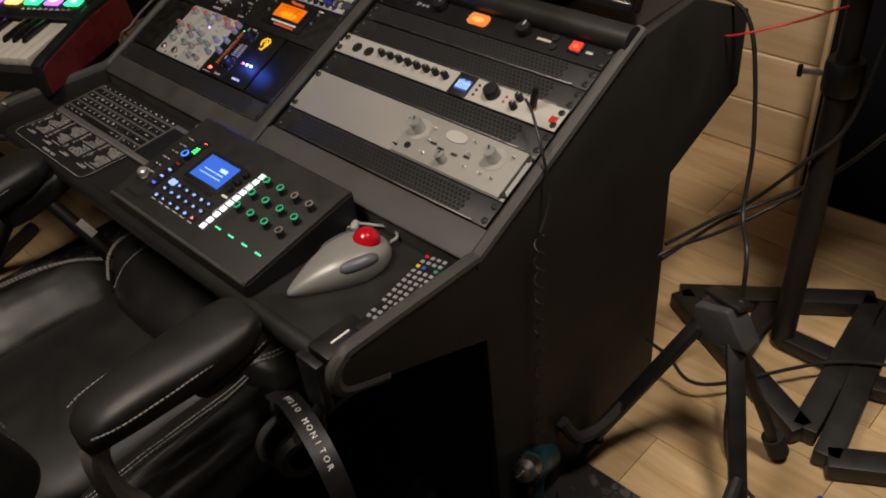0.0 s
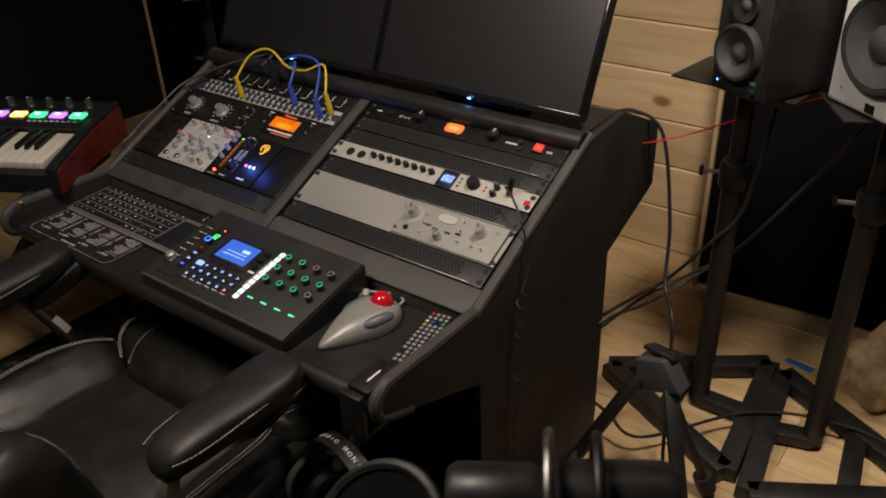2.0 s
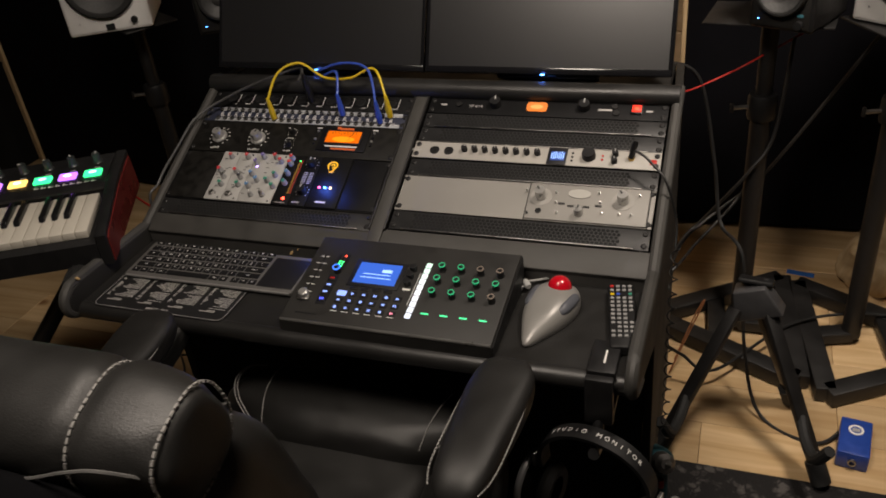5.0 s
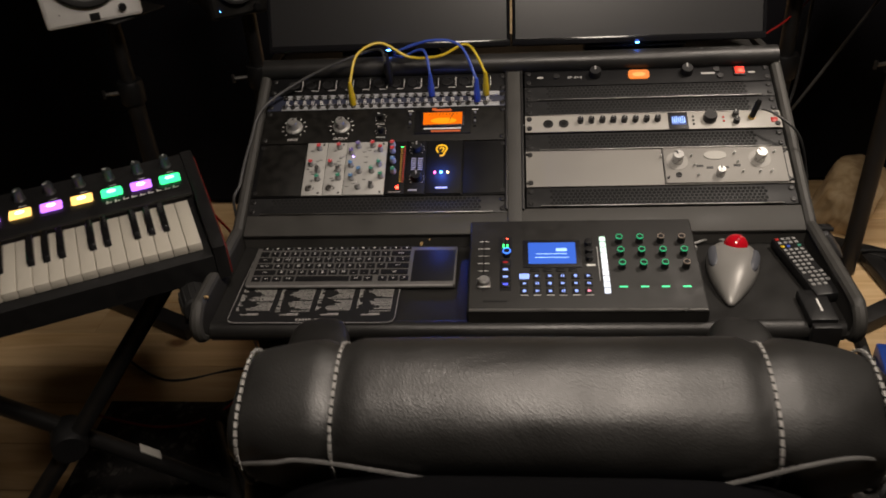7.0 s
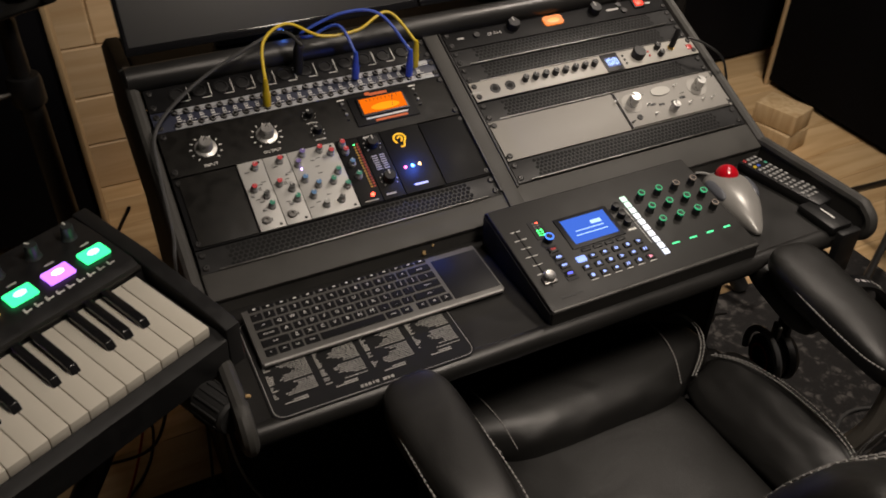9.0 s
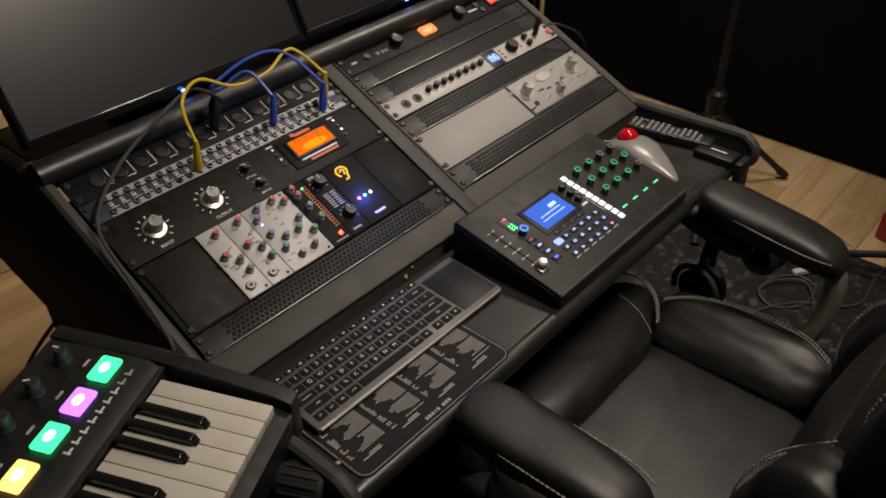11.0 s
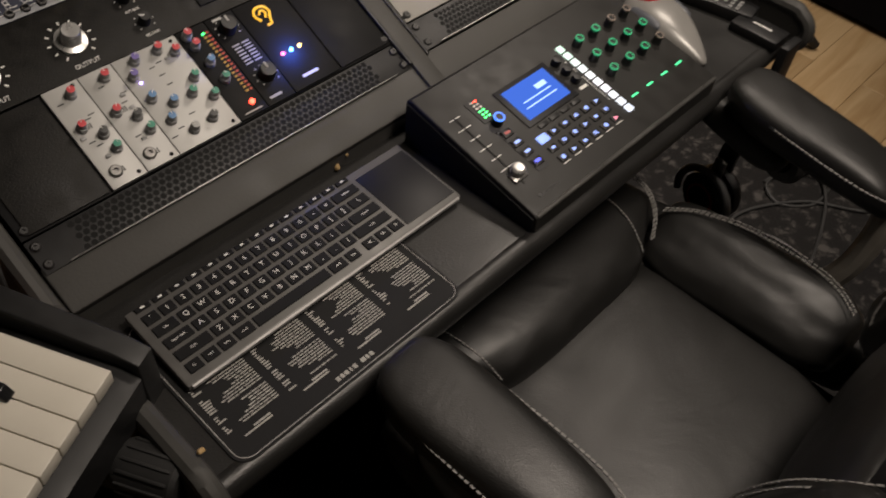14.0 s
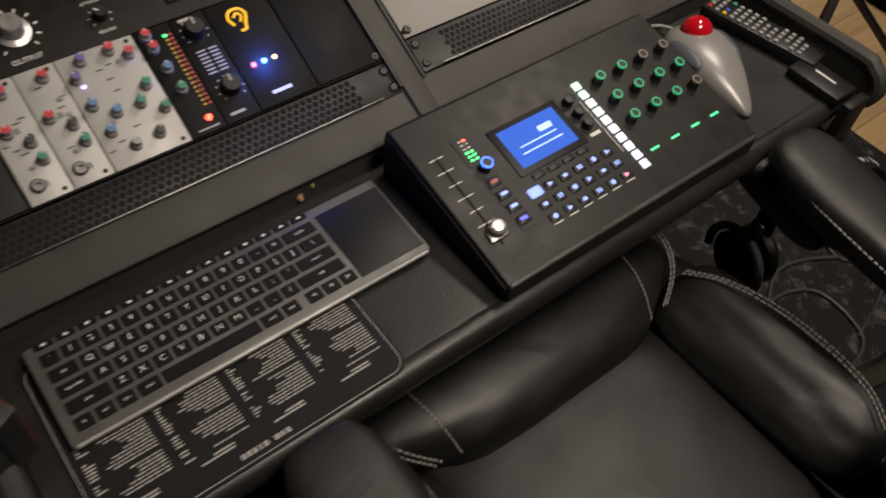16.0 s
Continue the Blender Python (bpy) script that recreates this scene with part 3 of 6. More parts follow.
for kx, kv in ((0.296, -0.024), (0.441, -0.022)):
    part("dial", lathe([(0.0195, 0), (0.0195, 0.0006), (0, 0.0006)], 32), mat("satin_dial", (0.30, 0.29, 0.27), 0.55, metal=0.1, vary=0.05), o, "", pose(kx - cx, kv - cv, 0.0037))
    k = put("knob", BIGKNOB, o, pose(kx - cx, kv - cv, 0.0042, 0, 0, 40))
SMALLKNOB = knob_mesh("knob", 0.0078, 0.017, ALU, BLACKPL)
put("knob", SMALLKNOB, o, pose(0.368 - cx, -0.055 - cv, 0.0037))
me = prism([(0.021 * math.cos(a) * (1 if abs(math.cos(a)) < 0.9 else 0.95), 0.0095 * math.sin(a)) for a in [k * math.pi / 12 for k in range(24)]], 0, 0.0018, axis="z")
part("meter", me, mat("meter_face", (0.40, 0.39, 0.36), 0.45, vary=0.03), o, "oval white meter face", pose(0.364 - cx, -0.013 - cv, 0.0037))
for x, v in ((0.335, -0.036), (0.352, -0.040), (0.379, -0.040), (0.4, -0.036)):
    part("badge", box((x - cx, v - cv, 0.004), (0.012, 0.0045, 0.0008), 0.0003), BLACKPL, o)
for x, v in ((0.268, -0.012), (0.322, -0.013), (0.325, -0.034), (0.398, -0.008), (0.402, -0.028), (0.408, -0.05), (0.438, -0.05), (0.458, -0.05), (0.33, -0.056), (0.277, -0.061), (0.468, -0.008)):
    part("toggle", lathe([(0.0022, 0), (0.0022, 0.002), (0.001, 0.0025), (0.0012, 0.009), (0, 0.0095)], 10, m=pose(0, 0, 0, 18, 0, 0)), ALU if v > -0.06 else STEELBLACK, o, "", pose(x - cx, v - cv, 0.0037))
part("socket", lathe([(0.0055, 0), (0.0055, 0.0016), (0.0036, 0.0016), (0.0036, -0.001), (0, -0.001)], 18), BLACKPL, o, "", pose(0.296 - cx, -0.055 - cv, 0.0037))
for x in (0.026, 0.491):
    for v in (-0.066, 0.0):
        part("slot", box((x - cx, v - cv, 0.0006), (0.010, 0.0048, 0.0012), 0.0005), HOLE, o)

# pale audio interface
o, w, h = unit("audio_interface", RX0, RX1, 0.050, 0.091, PALE, "pale grey one-unit audio interface with small blue display", 0.0065)
cx, cv = (RX0 + RX1) / 2, 0.0705
for x in (0.067, 0.096):
    part("socket", lathe([(0.0095, 0), (0.0095, 0.0012), (0.008, 0.0014), (0.0072, 0.0004), (0, 0.0004)], 22), BLACKPL, o, "black combination socket", pose(x - cx, -0.001, 0))
    part("socket_hole", lathe([(0.0045, 0.001), (0.0045, 0.0012), (0, 0.0012)], 14), HOLE, o, "", pose(x - cx, -0.001, 0))
IKNOB = knob_mesh("knob", 0.0058, 0.011, BLACKPL, GREYINK)
for k in range(8):
    put("knob", IKNOB, o, pose(0.1275 + k * 0.0204 - cx, 0.003, 0, 0, 0, -30 + 11 * (k % 4)))
part("display_window", box((0.308 - cx, 0, 0.0005), (0.036, h, 0.0016), 0.0004), TOUCH, o)
part("display", box((0.309 - cx, 0.0, 0.0014), (0.026, 0.020, 0.0006)), MINILCD, o, "blue level display")
for k in range(7):
    part("level_bar", box((0.298 + k * 0.0036 - cx, 0.0005 * (k % 3), 0.0019), (0.0016, 0.013 + 0.002 * (k % 3), 0.0004)), LCDLINE, o)
put("encoder", knob_mesh("encoder", 0.0125, 0.014, BLACKPL), o, pose(0.366 - cx, 0.003, 0))
for x, v in ((0.336, 0.009), (0.336, 0.0), (0.336, -0.009), (0.391, 0.006), (0.391, -0.003)):
    part("button", lathe([(0.0022, 0), (0.0022, 0.0014), (0, 0.0014)], 12), BLACKPL if x < 0.35 else REDPL, o, "", pose(x - cx, v, 0))
for x, v in ((0.413, 0.010), (0.413, -0.006)):
    put("knob", IKNOB, o, pose(x - cx, v, 0))
part("headphone_socket", lathe([(0.0062, 0), (0.0062, 0.003), (0.004, 0.003)], 16), GOLD, o, "", pose(0.442 - cx, 0.004, 0))
part("badge", box((0.482 - cx, -0.003, 0.0007), (0.012, 0.011, 0.0012), 0.0004), REDPL, o, "small red badge")
part("printed_label", box((0.030 - cx, -0.002, 0.0002), (0.022, 0.002, 0.0004)), GREYINK, o)
part("printed_label", box((0.034 - cx, -0.007, 0.0002), (0.010, 0.0016, 0.0004)), GREYINK, o)

# headphone and cue amplifier
o, w, h = unit("headphone_amplifier", RX0, RX1, 0.167, 0.209, PANEL, "black one-unit amplifier with amber lamp and red switch", 0.003)
cx, cv = (RX0 + RX1) / 2, 0.188
SPK = knob_mesh("knob", 0.0115, 0.014, BLACKPL, GREYINK)
for x in (0.162, 0.338):
    put("knob", SPK, o, pose(x - cx, 0.006, 0))
for x in (0.087, 0.395, 0.40):
    part("socket", lathe([(0.006, 0), (0.006, 0.003), (0.004, 0.003)], 16), STEELBLACK, o, "", pose(x - cx, 0.003 if x < 0.1 else (-0.006 if x > 0.397 else 0.01), 0))
part("meter_lamp", prism(rounded(0.040, 0.021, 0.006), 0, 0.003, axis="z"), LAMPORANGE, o, "glowing amber meter lamp", pose(0.246 - cx, 0.003, 0))
part("meter_lamp_core", cushion((0.026, 0.011, 0.001), 1.0, 0, 6), LAMPCORE, o, "", pose(0.246 - cx, 0.002, 0.0031))
part("switch_core", cushion((0.009, 0.008, 0.001), 1.0, 0, 6), REDCORE, o, "", pose(0.437 - cx, 0.003, 0.0071))
part("switch_frame", box((0.437 - cx, 0.004, 0.002), (0.023, 0.021, 0.004), 0.001), BLACKPL, o)
part("switch", box((0.437 - cx, 0.004, 0.005), (0.017, 0.015, 0.004), 0.001), REDLIT, o, "lit red rocker switch")
lettering("SP 4+4", 0.010, o, pose(0.122 - cx, 0.0, 0.0003), GREYINK)
for x, ww in ((0.055, 0.012), (0.378, 0.026), (0.46, 0.012)):
    part("printed_label", box((x - cx, 0.002, 0.0002), (ww, 0.004, 0.0004)), GREYINK, o)

# black two-unit limiter on the other side
o, w, h = unit("limiter", LX0, LX1, 0.037, 0.121, MOUNT, "black two-unit limiter with amber meter and two silver knobs", 0.004)
cx, cv = (LX0 + LX1) / 2, 0.079
LIMK = knob_mesh("knob", 0.0105, 0.020, ALU, None, 0.0165, 28)
TICK = mesh_of("tick", box((0, 0.0225, 0.0002), (0.0016, 0.004, 0.0004)), INK, 0)
for x, cap in ((-0.425, "INPUT"), (-0.331, "OUTPUT")):
    put("knob", LIMK, o, pose(x - cx, 0.077 - cv, 0))
    for k in range(11):
        put("tick", TICK, o, pose(x - cx, 0.077 - cv, 0, 0, 0, -140 + 28 * k))
    lettering(cap, 0.0072, o, pose(x - cx, 0.047 - cv, 0.0003), INK)
LSM = knob_mesh("knob", 0.0062, 0.012, BLACKPL, INK)
for (x, v), cap in (((-0.256, 0.097), "ATTACK"), ((-0.253, 0.064), "RELEASE")):
    put("knob", LSM, o, pose(x - cx, v - cv, 0, 0, 0, 60))
    for k in range(7):
        part("tick", box((0.0105 * math.sin(-2.2 + k * 0.73), 0.0105 * math.cos(-2.2 + k * 0.73), 0.0002), (0.0013, 0.0013, 0.0004)), INK, o, "", pose(x - cx, v - cv, 0), 0)
    lettering(cap, 0.0045, o, pose(x - cx, v - cv - 0.0155, 0.0003), INK)
part("meter_plate", box((-0.134 - cx, 0.083 - cv, 0.0012), (0.108, 0.058, 0.0024), 0.0008), PANEL, o)
part("meter_frame", box((-0.134 - cx, 0.087 - cv, 0.004), (0.083, 0.036, 0.004), 0.001), BLACKPL, o)
part("meter", box((-0.134 - cx, 0.087 - cv, 0.0062), (0.075, 0.029, 0.001)), AMBER, o, "glowing amber level meter")
part("meter_core", cushion((0.05, 0.014, 0.001), 1.0, 0, 6), AMBERHOT, o, "", pose(-0.132 - cx, 0.081 - cv, 0.0068))
part("needle", box((-0.118 - cx, 0.088 - cv, 0.0076), (0.0008, 0.022, 0.0004), rz=-18), BLACKPL, o)
for k in range(9):
    part("scale_mark", box((-0.16 + k * 0.0066 - cx, 0.0965 - cv, 0.0076), (0.0009, 0.0035, 0.0004)), BLACKPL, o)
part("badge", box((-0.134 - cx, 0.1105 - cv, 0.0028), (0.032, 0.0052, 0.0006)), ORANGEINK, o, "orange badge")
part("badge", box((-0.152 - cx, 0.1125 - cv, 0.0030), (0.008, 0.006, 0.0006)), ORANGEINK, o)
part("printed_label", box((-0.134 - cx, 0.0652 - cv, 0.0026), (0.072, 0.0030, 0.0006)), INK, o)
part("badge", box((-0.128 - cx, 0.0590 - cv, 0.0026), (0.056, 0.0042, 0.0006)), ORANGEINK, o, "orange badge")
for x in (-0.198, -0.072):
    for k in range(4):
        part("selector_button", lathe([(0.0022, 0), (0.0022, 0.003), (0, 0.003)], 10), STEELBLACK if k % 2 else ALU, o, "", pose(x - cx, 0.104 - cv - k * 0.0105, 0))
    part("printed_label", box((x - cx, 0.1125 - cv, 0.0002), (0.012, 0.002, 0.0004)), INK, o)

# module rack with channel strips
o, w, h = unit("module_rack", LX0, LX1, -0.088, 0.037, PANEL, "black rack frame holding silver and black studio modules", 0.003)
cx, cv = (LX0 + LX1) / 2, -0.0255
part("blank_panel", box((-0.4365 - cx, 0, 0.0012), (0.085, h - 0.004, 0.0024), 0.0006), MOUNT, o, "plain textured blank panel")
part("blank_panel", box((-0.055 - cx, 0, 0.0012), (0.075, h - 0.004, 0.0024), 0.0006), PANEL, o)
CAPS = {c: mat("cap_" + c, rgb, 0.45, vary=0.05) for c, rgb in (("red", (0.55, 0.05, 0.06)), ("green", (0.04, 0.24, 0.16)), ("blue", (0.10, 0.22, 0.42)), ("violet", (0.16, 0.12, 0.36)), ("grey", (0.34, 0.34, 0.33)), ("dark", (0.05, 0.05, 0.05)))}


def mod_knob(c):
    bm = lathe([(0.0058, 0), (0.0056, 0.006), (0.0046, 0.0065), (0.0042, 0.0125), (0.0, 0.0125)], 14)
    join(bm, lathe([(0.0044, 0.0095), (0.0041, 0.0130), (0, 0.0132)], 14), 1)
    join(bm, box((0, 0.0026, 0.0134), (0.0008, 0.003, 0.0004)), 2)
    return mesh_of("knob", bm, [GREYPL, CAPS[c], INK], 40)


MODK = {c: mod_knob(c) for c in CAPS}
strips = [((-0.391, -0.3525), [(-0.367, 0.021, "red"), (-0.379, -0.016, "red"), (-0.365, -0.031, "dark"), (-0.363, -0.050, "green")], [(-0.378, -0.0705)]),
          ((-0.3515, -0.3145), [(-0.3285, 0.0225, "red"), (-0.341, -0.0165, "red"), (-0.326, -0.030, "dark"), (-0.3235, -0.0485, "green")], [(-0.3395, -0.0705)]),
          ((-0.3135, -0.2375), [(-0.292, 0.025, "violet"), (-0.264, 0.026, "red"), (-0.249, 0.016, "red"), (-0.3035, 0.0095, "violet"), (-0.3025, -0.020, "blue"), (-0.286, -0.034, "blue"), (-0.2995, -0.050, "blue"), (-0.2495, -0.019, "green"), (-0.2625, -0.034, "green"), (-0.2445, -0.047, "green"), (-0.261, -0.068, "dark"), (-0.2855, -0.070, "grey")], [])]
for (a, b), knobs, jacks in strips:
    s = part("channel_strip", box(((a + b) / 2 - cx, 0, 0.0022), (b - a, h - 0.002, 0.0044), 0.0006), mat("silver_strip", (0.44, 0.435, 0.42), 0.5, metal=0.15, vary=0.05, scale=25, bump=0.04), o, "silver channel strip module")
    for kx, kv, c in knobs:
        put("knob", MODK[c], s, pose(kx - cx, kv - cv, 0.0044, 0, 0, -40 + (kx * 7919 % 80)))
    for jx, jv in jacks:
        part("socket", lathe([(0.0068, 0), (0.0068, 0.0022), (0.0052, 0.0035), (0.0030, 0.0035), (0.0028, 0.0005), (0, 0.0005)], 20), STEEL, s, "", pose(jx - cx, jv - cv, 0.0044))
    for yy in (h / 2 - 0.006, -h / 2 + 0.006):
        part("screw_hole", lathe([(0.0022, 0), (0.0022, 0.0004), (0, 0.0004)], 10), HOLE, s, "", pose(b - 0.007 - cx, yy, 0.0045))
    r = random.Random(int(-a * 1000))
    for k in range(9 if b - a < 0.05 else 16):
        x, y = r.uniform(a + 0.006, b - 0.006), r.uniform(-h / 2 + 0.012, h / 2 - 0.012)
        if min(math.hypot(x - q[0], y + cv - q[1]) for q in knobs) > 0.009:
            if k % 3:
                part("printed_label", box((x - cx, y, 0.0045), (0.007, 0.0014, 0.0003)), CAPS["dark"], s, smooth=0)
            else:
                part("push_button", box((x - cx, y, 0.0054), (0.0055, 0.0036, 0.002), 0.0005), GREYPL, s)
    for g in range(2 if b - a < 0.05 else 0):
        for q in range(5):
            part("printed_bar", box((a + 0.011 + 0.0026 * q - cx, 0.004 - cv - 0.055 * g - 0.02, 0.0046), (0.0013, 0.006, 0.0003)), CAPS["dark"], s, smooth=0)
part("indicator_lamp", lathe([(0.0014, 0), (0.0014, 0.0012), (0, 0.0016)], 10), glow("violet_led", (0.45, 0.3, 1.0), 8.0), o, "", pose(-0.3005 - cx, 0.001 - cv, 0.0046))
# dark equaliser module
s = part("equaliser_module", box((-0.218 - cx, 0, 0.002), (0.0365, h - 0.002, 0.004), 0.0006), PANEL, o, "black equaliser module with meter lights")
for kx, kv, c in ((-0.226, 0.012, "red"), (-0.224, -0.012, "blue"), (-0.222, -0.036, "green"), (-0.227, 0.026, "red")):
    put("knob", MODK[c], s, pose(kx - cx, kv - cv, 0.004))
for k in range(17):
    part("meter_light", box((-0.2085 - cx, 0.022 - cv - 0.005 * k, 0.0044), (0.003, 0.0022, 0.0008)), GREENLED if k < 1 else mat("dim_meter_light", (0.25, 0.14, 0.02), 0.5, vary=0, emit=(0.9, 0.45, 0.05), strength=0.25), s, smooth=0)
    part("meter_light", box((-0.2035 - cx, 0.022 - cv - 0.005 * k, 0.0044), (0.003, 0.0022, 0.0008)), mat("dim_red_light", (0.25, 0.03, 0.02), 0.5, vary=0, emit=(0.9, 0.1, 0.03), strength=0.25), s, smooth=0)
part("indicator_lamp", lathe([(0.0028, 0), (0.0028, 0.0015), (0, 0.0024)], 12), GREENLED, s, "lit green lamp", pose(-0.2285 - cx, 0.0245 - cv + 0.004, 0.004))
part("push_button", lathe([(0.0030, 0), (0.0028, 0.003), (0, 0.0036)], 14), REDLED, s, "lit red button", pose(-0.2125 - cx, -0.072 - cv, 0.004))
part("printed_label", box((-0.217 - cx, -0.0815 - cv, 0.0042), (0.022, 0.0016, 0.0003)), GREYINK, s)
# dark compressor module
s = part("compressor_module", box((-0.1805 - cx, 0, 0.002), (0.0365, h - 0.002, 0.004), 0.0006), PANEL, o, "black compressor module with two knobs")
CK = knob_mesh("knob", 0.0095, 0.013, BLACKPL, GREYINK)
for kx, kv in ((-0.180, 0.016), (-0.1775, -0.052)):
    put("knob", CK, s, pose(kx - cx, kv - cv, 0.004))
    for k in range(9):
        part("tick", box((0.0135 * math.sin(-2.3 + k * 0.57), 0.0135 * math.cos(-2.3 + k * 0.57), 0.0002), (0.0016, 0.0016, 0.0004)), GREYINK, s, "", pose(kx - cx, kv - cv, 0.004), 0)
for k in range(14):
    part("printed_label", box((-0.189 + 0.0125 * (k % 2) + 0.004 - cx, -0.006 - cv - 0.0042 * (k // 2), 0.0042), (0.009, 0.0018, 0.0003)), GREYINK, s, smooth=0)
part("printed_label", box((-0.184 - cx, 0.031 - cv, 0.0042), (0.012, 0.003, 0.0003)), GREYINK, s)
part("printed_label", box((-0.184 - cx, -0.078 - cv, 0.0042), (0.016, 0.003, 0.0003)), GREYINK, s)
# lit module with a glowing curl figure
s = part("lit_module", box((-0.128 - cx, 0, 0.002), (0.066, h - 0.002, 0.004), 0.0006), PANEL, o, "black module with glowing yellow curl and three lamps")
curl = [(-0.008, -0.006, 0), (-0.012, 0.004, 0), (-0.006, 0.013, 0), (0.006, 0.013, 0), (0.011, 0.004, 0), (0.006, -0.006, 0), (0.003, -0.014, 0), (-0.004, -0.015, 0)]
part("lit_figure", tube([(x * 0.85, y * 0.85, 0) for x, y, _ in curl], 0.0016, 6), EARGLOW, s, "glowing yellow curl", pose(-0.133 - cx, 0.012 - cv, 0.0046))
part("lit_figure", tube([(-0.004, 0.003, 0), (0.0, 0.007, 0), (0.004, 0.003, 0), (0.0005, -0.003, 0)], 0.0013, 6), EARGLOW, s, "", pose(-0.133 - cx, 0.012 - cv, 0.0046))
for x, lm in ((-0.1445, PINKLED), (-0.1325, BLUELED), (-0.1205, AMBERLED)):
    part("indicator_lamp", lathe([(0.0024, 0), (0.0024, 0.0012), (0, 0.002)], 12), lm, s, "", pose(x - cx, -0.039 - cv, 0.004))
part("printed_label", box((-0.131 - cx, -0.0735 - cv, 0.0042), (0.022, 0.0036, 0.0003)), INK, s)

# patch bay
PALESTRIP = mat("pale_strip", (0.34, 0.35, 0.37), 0.5, vary=0.1)
o, w, h = unit("patch_bay", LX0, LX1, 0.121, 0.160, mat("slate_blue_panel", (0.028, 0.032, 0.055), 0.5, vary=0.15), "slate blue patch bay with two rows of jack sockets", 0.003)
cx, cv = (LX0 + LX1) / 2, 0.1405
for v in (0.0150, -0.0150):
    part("label_strip", box((0.008, v, 0.0005), (0.432, 0.0075, 0.0010), 0.0003), PALESTRIP, o, "pale writing strip")
    part("edge_line", box((0.008, v * 0.66, 0.0004), (0.432, 0.0008, 0.0006)), INK, o, smooth=0)
JACK = mesh_of("socket", lathe([(0.0050, 0), (0.0050, 0.0024), (0.0040, 0.0034), (0.0029, 0.0034), (0.0027, 0.0004), (0, 0.0004)], 14), STEELBLACK)
JTIP = mesh_of("socket_collar", lathe([(0.0041, 0.0030), (0.0041, 0.0037), (0.0030, 0.0037), (0.0030, 0.0028)], 14, cap=False), STEEL)


def frame_glyph():
    """The printed signal sign between a pair of sockets: two small outlined boxes on a bar."""
    bm = bmesh.new()
    for dy in (-0.0026, 0.0026):
        for c, d in (((-0.0022, dy), (0.0007, 0.0044)), ((0.0022, dy), (0.0007, 0.0044)), ((0, dy + 0.0021), (0.0050, 0.0007)), ((0, dy - 0.0021), (0.0050, 0.0007))):
            box((*c, 0.0003), (*d, 0.0005), 0, bm)
    box((0.0055, -0.0050, 0.0003), (0.0055, 0.0007, 0.0005), 0, bm)
    return bm


GLYPH = mesh_of("printed_sign", frame_glyph(), INK, 0)
for k in range(24):
    x = -0.452 + k * 0.0174
    for v in (0.0118, -0.0118):
        put("socket_collar", JTIP, put("socket", JACK, o, pose(x - cx, v, 0.0006)))
    put("printed_sign", GLYPH, o, pose(x + 0.004 - cx, 0.0, 0.0))
# black panel of larger sockets above it
o, w, h = unit("socket_panel", LX0, LX1, 0.160, 0.207, PANEL, "black panel with a row of large round sockets", 0.003)
cx, cv = (LX0 + LX1) / 2, 0.1835
for k in range(12):
    x = -0.440 + k * 0.0345
    part("socket", lathe([(0.0115, 0), (0.0115, 0.002), (0.0095, 0.0024), (0.0085, 0.001), (0, 0.001)], 20), BLACKPL, o, "round black socket", pose(x - cx, 0.003, 0))
    part("label_line", box((x + 0.0175 - cx, 0.003, 0.0003), (0.0010, 0.024, 0.0004)), INK, o, smooth=0)
    part("label_line", box((x + 0.010 - cx, -0.0115, 0.0003), (0.014, 0.0010, 0.0004)), INK, o, smooth=0)


# patch leads
def rk(x, v, zz):
    return RK @ Vector((x, v, zz))


def patch_lead(a, b, mids, material, label, clips=True):
    o = thing("patch_lead", Matrix.Identity(4), label, "cable", "patch leads")
    ends = []
    for x, v in (a, b):
        part("plug", lathe([(0.0058, 0.003), (0.0062, 0.012), (0.0062, 0.026), (0.0050, 0.030), (0.0050, 0.036), (0.0034, 0.052), (0.0026, 0.054)], 14), material, o, "", RK @ pose(x, v, 0.003, -14, 0, 0))
        ends.append((RK @ pose(x, v, 0.003, -14, 0, 0)) @ Vector((0, 0, 0.05)))
    part("cable", tube([ends[0], *mids, ends[1]], 0.0026, 8), material, o)


patch_lead((-0.313, 0.131), (-0.051, 0.149), [(-0.300, 0.555, 0.885), (-0.255, 0.575, 0.900), (-0.20, 0.57, 0.872), (-0.14, 0.565, 0.874), (-0.085, 0.57, 0.893)], YELLOW, "yellow patch lead plugged into the patch bay")
patch_lead((-0.158, 0.149), (-0.068, 0.133), [(-0.172, 0.57, 0.885), (-0.215, 0.585, 0.868), (-0.23, 0.585, 0.876), (-0.16, 0.58, 0.900), (-0.10, 0.57, 0.892)], BLUE, "blue patch lead plugged into the patch bay")
lead = thing("instrument_lead", Matrix.Identity(4), "grey lead with black plug lying over the rack", "cable")
part("plug", lathe([(0.0075, 0), (0.0080, 0.02), (0.0080, 0.045), (0.005, 0.055), (0.004, 0.07)], 14), BLACKPL, lead, "", RK @ pose(-0.2435, 0.186, 0.004, -10, 0, 0))
part("cable", tube([rk(-0.2435, 0.175, 0.075), (-0.262, 0.585, 0.884), (-0.33, 0.575, 0.868), (-0.42, 0.55, 0.836), (-0.488, 0.50, 0.803), (-0.502, 0.43, 0.765), (-0.508, 0.35, 0.722), (-0.519, 0.32, 0.66), (-0.522, 0.40, 0.3), (-0.54, 0.45, 0.010)], 0.0028, 8), GREYCABLE, lead)
phones_lead = thing("headphone_lead", Matrix.Identity(4), "black lead plugged into the interface, coiled down the desk side", "cable")
